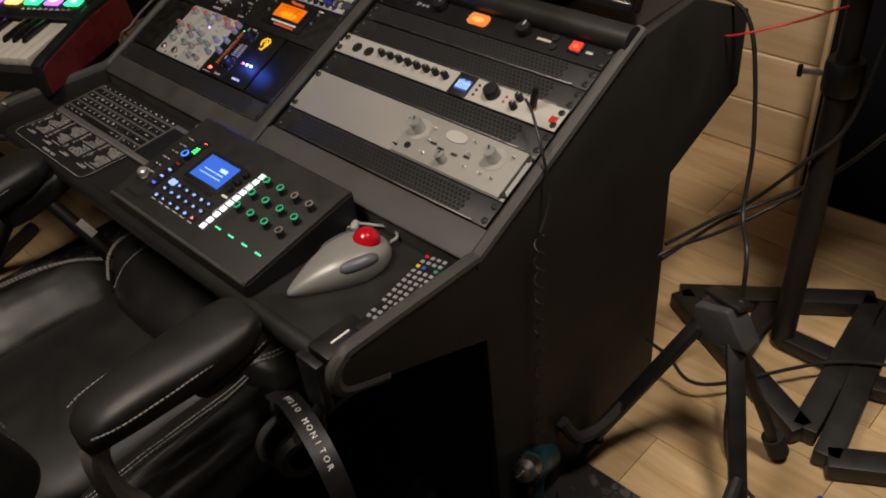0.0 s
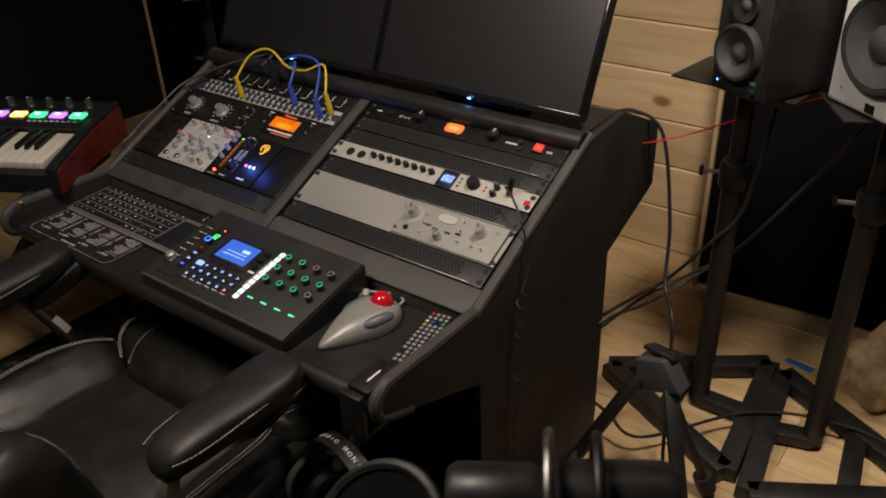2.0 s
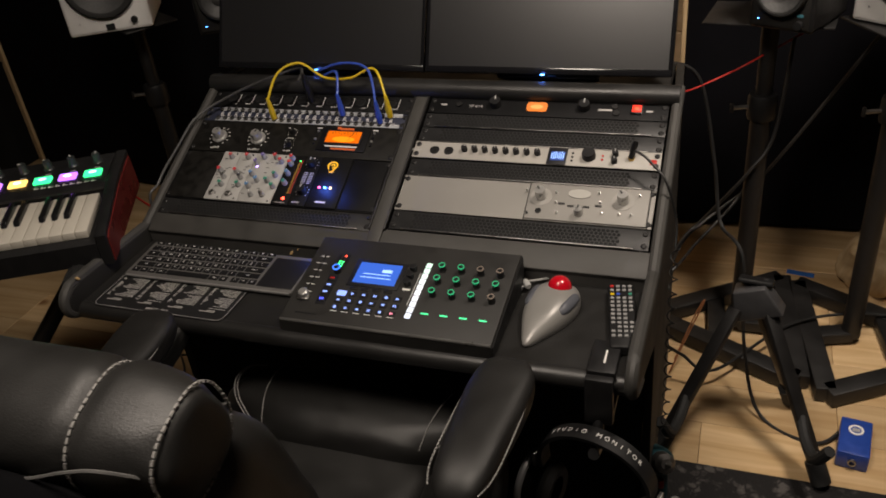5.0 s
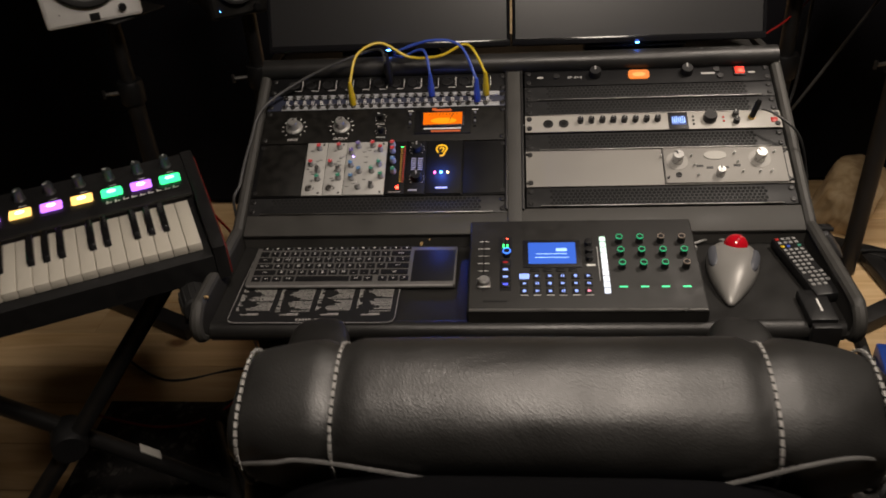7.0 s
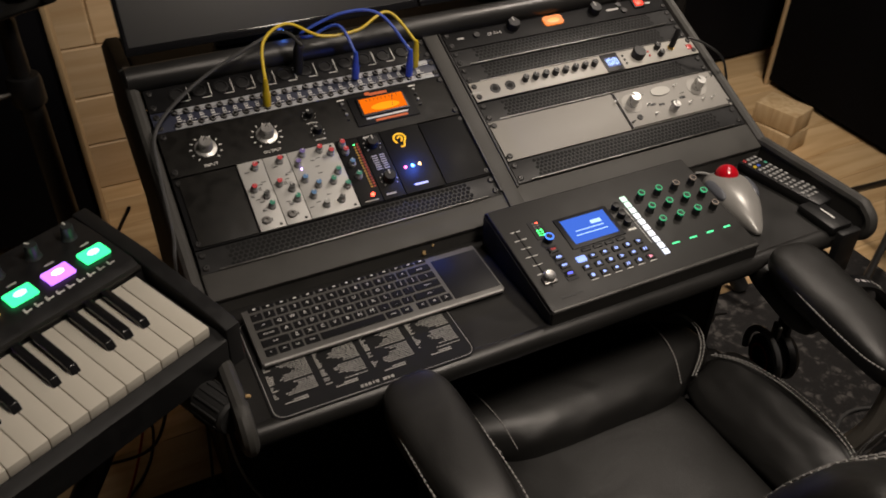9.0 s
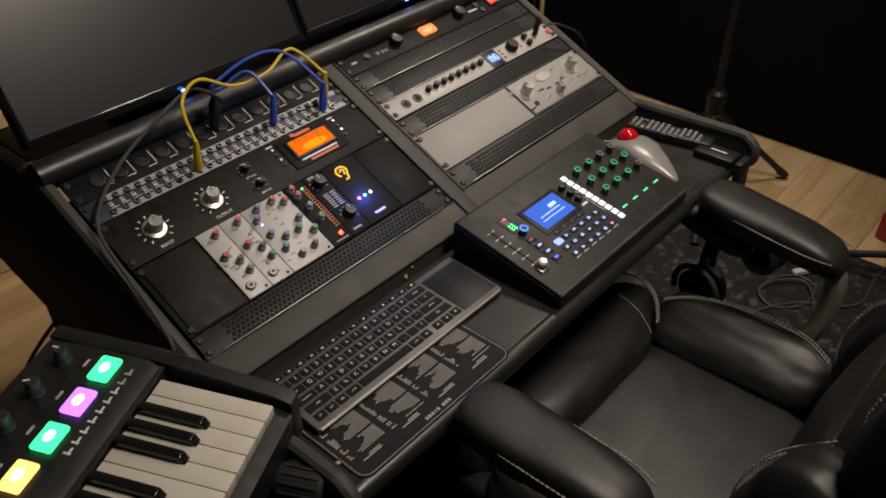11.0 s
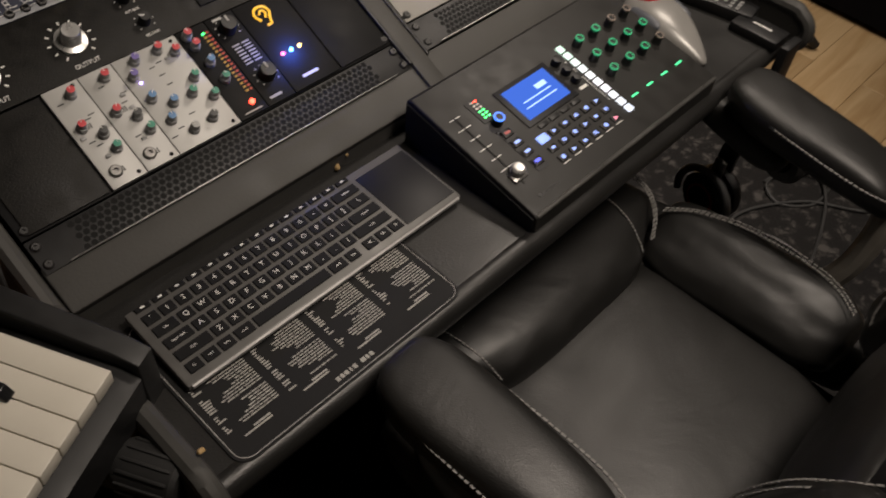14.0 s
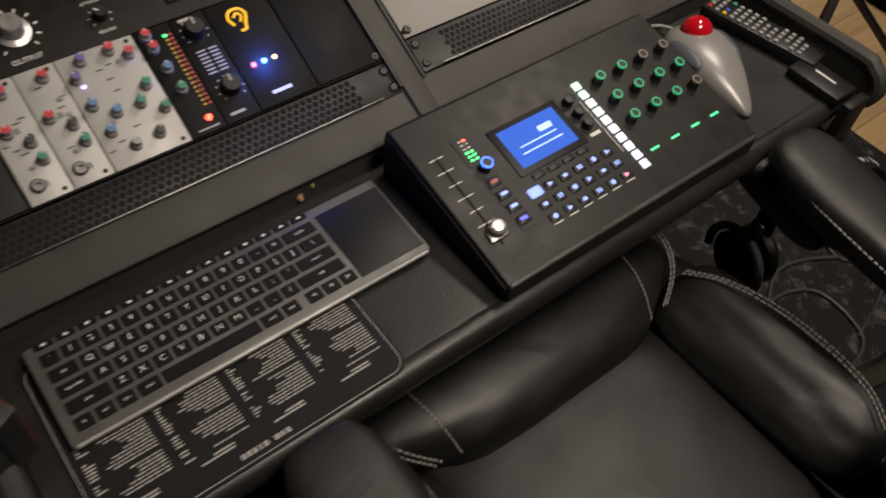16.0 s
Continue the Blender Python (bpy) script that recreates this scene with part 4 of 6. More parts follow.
part("plug", lathe([(0.005, 0), (0.0055, 0.006), (0.0055, 0.03), (0.003, 0.036)], 12), BLACKPL, phones_lead, "", RK @ pose(0.442, 0.074, 0.010, -20, 15, 0))
part("cable", tube([rk(0.451, 0.062, 0.045), rk(0.475, 0.045, 0.045), rk(0.51, 0.01, 0.03), (0.531, 0.395, 0.70), (0.534, 0.37, 0.655)], 0.0022, 8), CABLE, phones_lead)
coil = [(0.534 + 0.007 * math.cos(k * 1.1), 0.368 - 0.010 * k / 60 + 0.007 * math.sin(k * 1.1), 0.655 - 0.0055 * k) for k in range(82)]
part("coiled_cable", tube(coil, 0.0016, 6, n=3), CABLE, phones_lead, "coiled black cable")

# ---- screens above the racks ----


def computer_monitor(x, label):
    o = thing("computer_monitor", pose(x, 0.632, 0.866, 65), label, "monitor", "screens above the racks")
    w, h = 0.492, 0.30
    part("housing", box((0, h / 2, -0.016), (w, h, 0.028), 0.006), BLACKPL, o)
    for c, s in (((0, 0.006, 0), (w, 0.013, 0.006)), ((0, h - 0.004, 0), (w, 0.008, 0.006)), ((-w / 2 + 0.0035, h / 2, 0), (0.007, h - 0.02, 0.006)), ((w / 2 - 0.0035, h / 2, 0), (0.007, h - 0.02, 0.006))):
        part("bezel", box(c, s, 0.0015), BEZEL, o)
    part("screen", box((0, h / 2 + 0.002, -0.0005), (w - 0.013, h - 0.018, 0.003)), SCREENGLASS, o, "dark switched-off matt screen")
    part("power_lamp", box((0.0, -0.0015, 0.001), (0.008, 0.003, 0.003), 0.001), BLUELED, o, "small blue power lamp")
    part("neck", box((0, 0.07, -0.05), (0.05, 0.16, 0.045), 0.006), BLACKPL, o)
    part("foot", box((0, -0.002, -0.055), (0.20, 0.012, 0.06), 0.004), BLACKPL, o)


computer_monitor(-0.2495, "wide black monitor with a dark matt screen, power lamp lit")
computer_monitor(0.2465, "wide black monitor reflecting the ceiling lamp in its dark screen")

# ---- things on the ledge ----
LZ = LEDGE_Z
card = thing("shortcut_card", pose(-0.3265, 0.132, LZ), "black plastic shortcut card with pale print on the ledge", "desk mat")
part("sheet", prism(rounded(0.279, 0.190, 0.016), 0.0003, 0.0018, axis="z"), mat("matt_black_plastic", (0.010, 0.010, 0.0105), 0.62, vary=0.1, spec=0.3), card)
bm = bmesh.new()
ring = rounded(0.273, 0.184, 0.014)
for (x0, y0), (x1, y1) in zip(ring, ring[1:] + ring[:1]):
    d = math.hypot(x1 - x0, y1 - y0)
    box(((x0 + x1) / 2, (y0 + y1) / 2, 0.0019), (d + 0.0004, 0.0007, 0.0003), 0, bm, rz=math.degrees(math.atan2(y1 - y0, x1 - x0)))
part("border_line", bm, GREYINK, card, "", smooth=0)
r = random.Random(5)
for col in range(4):
    bm = bmesh.new()
    x0 = -0.132 + col * 0.0665
    for row in range(24):
        yy = -0.072 + row * 0.00315
        if row in (2, 3 + col % 2, 11 + col) and row > 1:
            continue
        if row < 2:
            box((x0 + 0.028 + 0.006 * row, yy, 0.0020), (0.030 - 0.012 * row, 0.0017, 0.0003), 0, bm)
            continue
        ln = 0.043 * (0.50 + 0.50 * abs(math.sin(row * 0.37 + col * 1.3))) * r.uniform(0.8, 1.0)
        xx = x0 + 0.060
        while ln > 0.003:
            wl = min(r.uniform(0.003, 0.008), ln)
            box((xx - wl / 2, yy, 0.0020), (wl, 0.0013, 0.0003), 0, bm)
            xx -= wl + 0.0009
            ln -= wl + 0.0009
        if r.random() < 0.85:
            l2 = r.uniform(0.002, 0.009)
            box((x0 + 0.003 + l2 / 2, yy, 0.0020), (l2, 0.0016, 0.0003), 0, bm)
    part("printed_text", bm, CARDINK, card, "", kind="stuff", smooth=0)
bm = bmesh.new()
for k, ww in enumerate((0.004, 0.0035, 0.004, 0.002, 0.004, 0.0, 0.005, 0.003, 0.004)):
    if ww:
        box((-0.022 + k * 0.0052, -0.0845, 0.0020), (ww, 0.0046, 0.0003), 0, bm)
part("printed_title", bm, CARDINK, card, "", smooth=0)

kb = thing("computer_keyboard", pose(-0.455, 0.128, LZ + 0.002, 3.6), "slim grey aluminium keyboard with black keys and touchpad", "keyboard")
KW, KD = 0.358, 0.103
part("case", box((KW / 2, KD / 2, 0.005), (KW, KD, 0.010), 0.0025), SPACEGREY, kb)
part("front_lip", tube([(0.004, 0.0005, 0.0065), (KW - 0.004, 0.0005, 0.0065)], 0.0028, 8), mat("bright_aluminium_edge", (0.26, 0.255, 0.25), 0.5, metal=0.5, vary=0.04), kb)
part("touchpad", box((0.3185, 0.050, 0.0102), (0.072, 0.084, 0.0012), 0.0005), TOUCH, kb, "black glass touchpad")
KEYM = {}


def keycap(w, h):
    key = (round(w, 4), round(h, 4))
    if key not in KEYM:
        tmp = bmesh.new()
        bmesh.ops.create_cube(tmp, size=1)
        bmesh.ops.scale(tmp, vec=(w, h, 0.002), verts=tmp.verts)
        bmesh.ops.bevel(tmp, geom=tmp.edges[:], offset=0.0006, segments=1, affect="EDGES")
        KEYM[key] = mesh_of("key", tmp, KEYCAP, 0)
    return KEYM[key]


U = 0.01795
ROWSK = [(0.0985, 0.0085, [(15 / 14, "") for _ in range(14)]),
         (0.0835, 0.0150, [(1, c) for c in "`1234567890-="] + [(2, "delete")]),
         (0.0665, 0.0150, [(1.5, "tab")] + [(1, c) for c in "QWERTYUIOP[]"] + [(1.5, "\\")]),
         (0.0495, 0.0150, [(1.75, "caps lock")] + [(1, c) for c in "ASDFGHJKL;'"] + [(2.25, "return")]),
         (0.0325, 0.0150, [(2.25, "shift")] + [(1, c) for c in "ZXCVBNM,./"] + [(2.75, "shift")]),
         (0.0155, 0.0150, [(1, "fn"), (1, "ctrl"), (1, "opt"), (1.25, "cmd"), (5.25, ""), (1.25, "cmd"), (1, "opt"), (0.35, None), (1, "<"), (1.05, "="), (1, ">")])]
for y, hh, keys in ROWSK:
    x = 0.0085
    for wu, cap in keys:
        ww = wu * U
        if cap is not None:
            k = put("key", keycap(ww - 0.0029, hh - 0.0025), kb, pose(x + ww / 2, y, 0.0108))
            if cap == "" and hh < 0.01:
                part("legend", box((0, 0, 0.0012), (0.004, 0.0022, 0.0003)), INK, k, smooth=0)
            elif cap:
                lettering(cap, 0.0078 if len(cap) == 1 else 0.0040, k, pose(0, 0, 0.0011), INK, "legend")
        x += ww

# control surface: a low wedge
cs = thing("control_surface", pose(0.1115, 0.0, LZ), "graphite wedge control surface with lit pads, knobs and blue screen", "controller")
part("case", prism([(0.040, 0.001), (0.243, 0.001), (0.243, 0.060), (0.236, 0.0645), (0.046, 0.0265), (0.040, 0.022)], -0.1835, 0.1835, 0.002), SATIN, cs)
part("front_strip", tube([(-0.1815, 0.042, 0.0235), (0.1815, 0.042, 0.0235)], 0.003, 8), mat("worn_graphite_edge", (0.10, 0.098, 0.093), 0.35, metal=0.4, vary=0.1), cs)
for sx in (-0.1840, 0.1840):
    part("end_cheek", prism([(0.042, 0.002), (0.241, 0.002), (0.241, 0.0585), (0.044, 0.0200)], sx - 0.0012, sx + 0.0012), BLACKPL, cs)
CT = pose(-0.1115, 0.135, 0.0443, 11.3)     # top face; x is the desk's x, y from the screen's lower edge


def cpt(x, y, z=0.0):
    return CT @ pose(x, (y - 0.135) / math.cos(radians(11.3)), z)


part("screen_bezel", box((0, 0, 0.0008), (0.094, 0.062, 0.0018), 0.0006), TOUCH, cs, "", cpt(0.0625, 0.1585))
part("screen", box((0, 0, 0.0018), (0.077, 0.048, 0.0006)), LCD, cs, "glowing blue screen", cpt(0.0625, 0.159))
for y, ww, x in ((0.166, 0.018, 0.078), (0.157, 0.05, 0.062), (0.149, 0.055, 0.062)):
    part("screen_line", box((0, 0, 0.0022), (ww, 0.0014 if ww > 0.03 else 0.007, 0.0003)), LCDLINE, cs, "", cpt(x, y), 0)
part("fader_slot", box((0, 0, 0.0003), (0.0022, 0.112, 0.0008)), HOLE, cs, "", cpt(-0.049, 0.134))
for k in range(7):
    part("fader_mark", box((0, 0, 0.0003), (0.020 if k % 2 else 0.016, 0.0011, 0.0004)), INK, cs, "", cpt(-0.049, 0.188 - 0.0165 * k), 0)
fc = lathe([(0.0088, 0), (0.0092, 0.004), (0.0085, 0.0085), (0.006, 0.0105), (0, 0.0098)], 20)
part("fader_cap", fc, ALU, cs, "chrome fader cap", cpt(-0.0475, 0.094, 0.003))
part("fader_cap_base", box((0, 0, 0.002), (0.022, 0.014, 0.004), 0.002), STEEL, cs, "", cpt(-0.048, 0.091))
part("meter_plate", box((0, 0, 0.0005), (0.022, 0.036, 0.001)), TOUCH, cs, "", cpt(-0.0135, 0.180))
for k in range(6):
    for j in range(2):
        part("meter_light", box((0, 0, 0.0013), (0.0030, 0.0018, 0.0008)), (GREENLED if k < 3 else (REDLED if k == 5 and j else STEEL)), cs, "", cpt(-0.0165 + 0.006 * j, 0.169 + 0.0048 * k), 0)
enc = part("encoder", lathe([(0.0068, 0), (0.0068, 0.010), (0.006, 0.0118), (0, 0.0118)], 18), BLACKPL, cs, "", cpt(-0.0115, 0.156))
part("lit_ring", lathe([(0.0068, 0.0105), (0.0068, 0.0122), (0.0050, 0.0122), (0.0050, 0.0105)], 18, cap=False), glow("blue_ring", (0.05, 0.2, 1.0), 2.0), enc)
part("button_plate", box((0, 0, 0.0004), (0.018, 0.068, 0.0008)), TOUCH, cs, "", cpt(-0.0135, 0.1135))
for k, mm in enumerate((REDPL, ICON, ICON, glow("deep_blue_icon", (0.08, 0.1, 1.0), 2.0))):
    b = part("button", box((0, 0, 0.0016), (0.014, 0.0105, 0.0026), 0.0008), BLACKPL, cs, "", cpt(-0.0135, 0.1385 - 0.0158 * k))
    part("lit_mark", box((0, 0, 0.0031), (0.008, 0.0034, 0.0004)), mm, b, smooth=0)
bb = part("button", box((0, 0, 0.0016), (0.016, 0.011, 0.0030), 0.002), ICON, cs, "large lit pale blue button", cpt(0.0165, 0.1085))
r = random.Random(11)
for k in range(4):
    part("button", box((0, 0, 0.001), (0.0150, 0.0062, 0.0020), 0.0006), BLACKPL, cs, "", cpt(0.0335 + 0.0205 * k, 0.1225))
GB = mesh_of("button", box((0, 0, 0.0012), (0.0128, 0.0096, 0.0026), 0.0008), BLACKPL)
for row in range(3):
    for col in range(6):
        if row == 0 and col == 0:
            continue
        b = put("button", GB, cs, cpt(0.0165 + 0.0203 * col, 0.1085 - 0.0158 * row))
        mm = ICONRED if (row, col) == (2, 5) else ICON
        form = (row * 6 + col) % 4
        if form == 0:
            g = lathe([(0.0028, 0.0026), (0.0028, 0.0030), (0, 0.0030)], 12)
        elif form == 1:
            g = prism([(-0.0026, -0.0026), (0.0030, 0.0), (-0.0026, 0.0026)], 0.0025, 0.003, axis="z")
        elif form == 2:
            g = box((0, 0, 0.0028), (0.0050, 0.0034, 0.0004))
        else:
            g = box((-0.0017, 0, 0.0028), (0.0018, 0.0046, 0.0004))
            box((0.0017, 0, 0.0028), (0.0018, 0.0046, 0.0004), 0, g)
        part("lit_icon", g, mm, b, smooth=0)
        if row == 2:
            part("printed_label", box((0, -0.0068, 0.0002), (0.012, 0.0011, 0.0004)), INK, b, smooth=0)
PADS = [(0.75, 1.0, 0.8), (0.8, 1.0, 0.85), (0.9, 1.0, 0.92), (0.95, 1.0, 0.98), (1.0, 1.0, 1.0), (1.0, 0.98, 1.0), (1.0, 0.97, 1.0), (0.96, 0.96, 1.0), (0.92, 0.94, 1.0), (0.85, 0.88, 1.0)]
for k, c in enumerate(PADS):
    part("lit_pad", box((0, 0, 0.0014), (0.0098, 0.0102, 0.0028), 0.001), glow("strip_pad_%d" % k, c, 1.35), cs, "glowing pad", cpt(0.146, 0.190 - 0.0125 * k))
part("printed_line", box((0, 0, 0.0002), (0.0008, 0.075, 0.0004)), INK, cs, "", cpt(0.1365, 0.137), 0)
for y in (0.178, 0.161, 0.145):
    part("knob", lathe([(0.0062, 0), (0.0062, 0.010), (0, 0.011)], 16), BLACKPL, cs, "", cpt(0.122, y))
part("printed_label", box((0, 0, 0.0003), (0.014, 0.004, 0.0004)), INK, cs, "", cpt(0.124, 0.133), 0)
KN = mesh_of("knob", lathe([(0.0062, 0), (0.0066, 0.002), (0.0058, 0.003), (0.0056, 0.0125), (0.0049, 0.0135), (0.0040, 0.0128), (0, 0.0128)], 18), BLACKPL)
RG = {m_.name: mesh_of("lit_ring", lathe([(0.0057, 0.0118), (0.0057, 0.0140), (0.0043, 0.0140), (0.0043, 0.0118)], 18, cap=False), m_) for m_ in (RINGGREEN, RINGGREY)}
for row in range(3):
    for col in range(4):
        k = put("knob", KN, cs, cpt(0.1725 + 0.0335 * col, 0.184 - 0.0285 * row))
        put("ring", RG[(RINGGREEN if (row, col) not in ((0, 3), (2, 3), (0, 2)) else RINGGREY).name], k)
for col in range(4):
    part("lit_bar", box((0, 0, 0.0006), (0.0125, 0.0026, 0.0012), 0.0004), glow("green_bar", (0.08, 0.95, 0.35), 1.6), cs, "", cpt(0.1715 + 0.0325 * col, 0.0865))
for k in range(6):
    part("logo_shape", box((0, 0, 0.0003), (0.0048, 0.005 if k in (0, 3) else 0.0035, 0.0004)), BLACKPL, cs, "", cpt(-0.046 + 0.0064 * k, 0.058), 0)

# trackball
tb = thing("trackball", pose(0.3545, 0.154, LZ, 0, 0, -13), "pearl grey trackball with a glossy red ball", "trackball")


def tb_shape(v):
    t = (v.y + 0.085) / 0.17
    wid = 0.36 + 0.76 * math.sin(min(max(t, 0), 1) * 2.0) ** 1.3
    hgt = 0.34 + 0.70 * math.sin(min(max(t, 0), 1) * 2.15)
    z = max(v.z + 0.012, 0.0)
    return Vector((v.x * wid, v.y, z * hgt))


part("body", cushion((0.080, 0.158, 0.060), 0.85, 0, 16, shape=tb_shape), PEARL, tb)
for sx in (-1, 1):
    part("button", cushion((0.020, 0.058, 0.020), 0.8, 0, 8), SLATE, tb, "slate blue side button", pose(sx * 0.030, 0.018, 0.026, 0, sx * 38, -sx * 6))
part("ball", lathe([(0.0200 * math.sin(a), -0.0200 * math.cos(a)) for a in [k * math.pi / 16 for k in range(17)]], 28, cap=False), REDGLOSS, tb, "glossy red ball", pose(0.002, 0.047, 0.034))
part("cable", tube([(0.0, 0.084, 0.012), (-0.01, 0.10, 0.008), (-0.035, 0.105, 0.006), (-0.058, 0.085, 0.008), (-0.068, 0.070, 0.012)], 0.0022, 8), mat("pale_grey_cable", (0.35, 0.35, 0.34), 0.5, vary=0.05), tb)
part("cable_plug", lathe([(0.0065, 0), (0.0065, 0.012), (0.004, 0.016)], 12), mat("pale_grey_cable", (0.35, 0.35, 0.34), 0.5), tb, "", pose(-0.072, 0.066, 0.012, 90, 0, 50))

# remote control
REMOTEKEY = mat("grey_rubber_button", (0.26, 0.26, 0.255), 0.6, vary=0.1)
rc = thing("remote_control", pose(0.4725, 0.168, LZ, 0, 0, 10), "black remote control with rows of small buttons", "remote control")
part("case", box((0, 0, 0.0095), (0.042, 0.165, 0.019), 0.005), BLACKPL, rc)
r = random.Random(3)
for row in range(13):
    for col in range(4):
        y = 0.073 - row * 0.0108
        c = INK
        if (row, col) == (0, 0):
            c = REDPL
        if row == 2:
            c = (YELLOW, BLUE, REDPL, CAPS["green"])[col]
        if r.random() < 0.92:
            part("button", box((-0.0145 + 0.0095 * col, y, 0.0198), (0.006, 0.0058, 0.002), 0.0008), c if c is not INK else REMOTEKEY, rc)

# clamp with hanging headphones at the ledge's end
cl = thing("headphone_hanger", pose(0.462, 0.036, LZ), "black clamp-on headphone hanger on the ledge edge", "headphone hanger")
part("top_jaw", box((0, 0.030, 0.0075), (0.042, 0.075, 0.015), 0.003), BLACKPL, cl)
part("printed_mark", box((0.002, 0.028, 0.0154), (0.003, 0.030, 0.0004)), INK, cl)
part("spine", box((0, -0.020, -0.028), (0.042, 0.014, 0.085), 0.003), BLACKPL, cl)
part("lower_jaw", box((0, 0.012, -0.066), (0.040, 0.06, 0.012), 0.003), BLACKPL, cl)
part("hook", tube([(0, -0.016, -0.06), (0, -0.028, -0.082), (0, -0.030, -0.098), (0, -0.045, -0.103), (0, -0.066, -0.092)], 0.009, 10), BLACKPL, cl)
hp = thing("headphones", pose(0.462, -0.014, LZ - 0.084, 0, 0, -14), "black over-ear studio headphones hanging from the hanger", "headphones")
arc = [(0.088 * math.sin(a) * (1 + 0.05 * math.cos(a)), 0.0, 0.012 - 0.098 * (1 - math.cos(a)) * 0.8) for a in [-1.75 + k * 0.25 for k in range(15)]]
bm = bmesh.new()
p = spline(arc, 4)
prev = None
for i, q in enumerate(p):
    d = (p[min(i + 1, len(p) - 1)] - p[max(i - 1, 0)]).normalized()
    nrm = Vector((-d.z, 0, d.x))
    ringv = [bm.verts.new(q + nrm * a + Vector((0, b, 0))) for a, b in ((0.0035, -0.015), (0.0035, 0.015), (-0.0035, 0.014), (-0.0035, -0.014))]
    if prev:
        for k in range(4):
            bm.faces.new((prev[k], prev[(k + 1) % 4], ringv[(k + 1) % 4], ringv[k]))
    else:
        bm.faces.new(ringv)
    prev = ringv
bm.faces.new(prev)
part("headband", bm, BLACKPL, hp)
for k, letter in enumerate("STUDIO MONITOR"):
    a = -0.80 + k * 0.123
    if letter != " ":
        pt = Vector((0.088 * math.sin(a) * (1 + 0.05 * math.cos(a)), 0.0, 0.012 - 0.098 * (1 - math.cos(a)) * 0.8))
        nrm = Vector((math.sin(a), 0, math.cos(a) * 0.9)).normalized()
        lettering(letter, 0.011, hp, Matrix.Translation(pt + nrm * 0.0042) @ Matrix.Rotation(math.atan2(nrm.x, nrm.z), 4, "Y"), INK)
for sx in (-1, 1):
    part("ear_cup", lathe([(0.0, 0), (0.036, 0.0), (0.041, 0.008), (0.041, 0.022), (0.034, 0.028), (0, 0.028)], 28), BLACKPL, hp, "", pose(sx * 0.098, 0, -0.135, 0, sx * 90, 0) @ pose(0, 0, -0.010))
    part("ear_pad", lathe([(0.020, 0.0), (0.040, -0.002), (0.043, -0.012), (0.036, -0.022), (0.022, -0.020)], 28, cap=False), LEATHER, hp, "", pose(sx * 0.098, 0, -0.135, 0, sx * 90, 0) @ pose(0, 0, -0.012))
    arc_yoke = [(sx * 0.112, 0.050 * math.cos(a), -0.135 + 0.050 * math.sin(a)) for a in [-0.35 + k * 0.32 for k in range(13)]]
    part("yoke", tube(arc_yoke, 0.0062, 8, n=3), mat("satin_grey_yoke", (0.24, 0.24, 0.245), 0.38, metal=0.4, vary=0.08), hp, "satin grey yoke arc")
    part("slider", box((sx * 0.100, 0, -0.076), (0.007, 0.020, 0.030), 0.002), STEEL, hp)
    part("trim_ring", lathe([(0.026, 0.0285), (0.026, 0.0295), (0.022, 0.0295), (0.022, 0.0285)], 24, cap=False), REDPL, hp, "thin red ring", pose(sx * 0.098, 0, -0.135, 0, sx * 90, 0) @ pose(0, 0, -0.010))

# ---- office chair ----
ch = thing("office_chair", pose(0.016, 0, 0), "black leather executive chair with white stitching and padded arms", "chair")
part("seat_base", box((0.0, -0.16, 0.322), (0.46, 0.42, 0.05), 0.02), STEELBLACK, ch)


def seat_shape(v):
    return Vector((v.x * (1 - 0.10 * (v.y < -0.10) * (-v.y - 0.10) / 0.1), v.y, v.z + 0.006 * math.cos(v.x * 9)))


part("seat_cushion", cushion((0.375, 0.42, 0.12), 0.34, 0.08, 18, 0.02, 1.0, seat_shape), LEATHER, ch, "smooth leather seat centre", pose(-0.014, -0.142, 0.364))


def front_shape(v):
    k = max(0.0, min(1.0, (-0.015 - v.y) / 0.06))
    k = k * k * (3 - 2 * k)
    return Vector((v.x * (1 - 0.30 * k), v.y - 0.02 * (v.x / 0.25) ** 2 * (v.y > 0), v.z - 0.014 * (v.y > 0.03) * ((v.y - 0.03) / 0.055) ** 2))


part("front_pad", cushion((0.520, 0.190, 0.126), 0.52, 0.20, 26, 0.018, 2.0, front_shape), LEATHER, ch, "rounded glossy front pad", pose(-0.002, 0.078, 0.409))
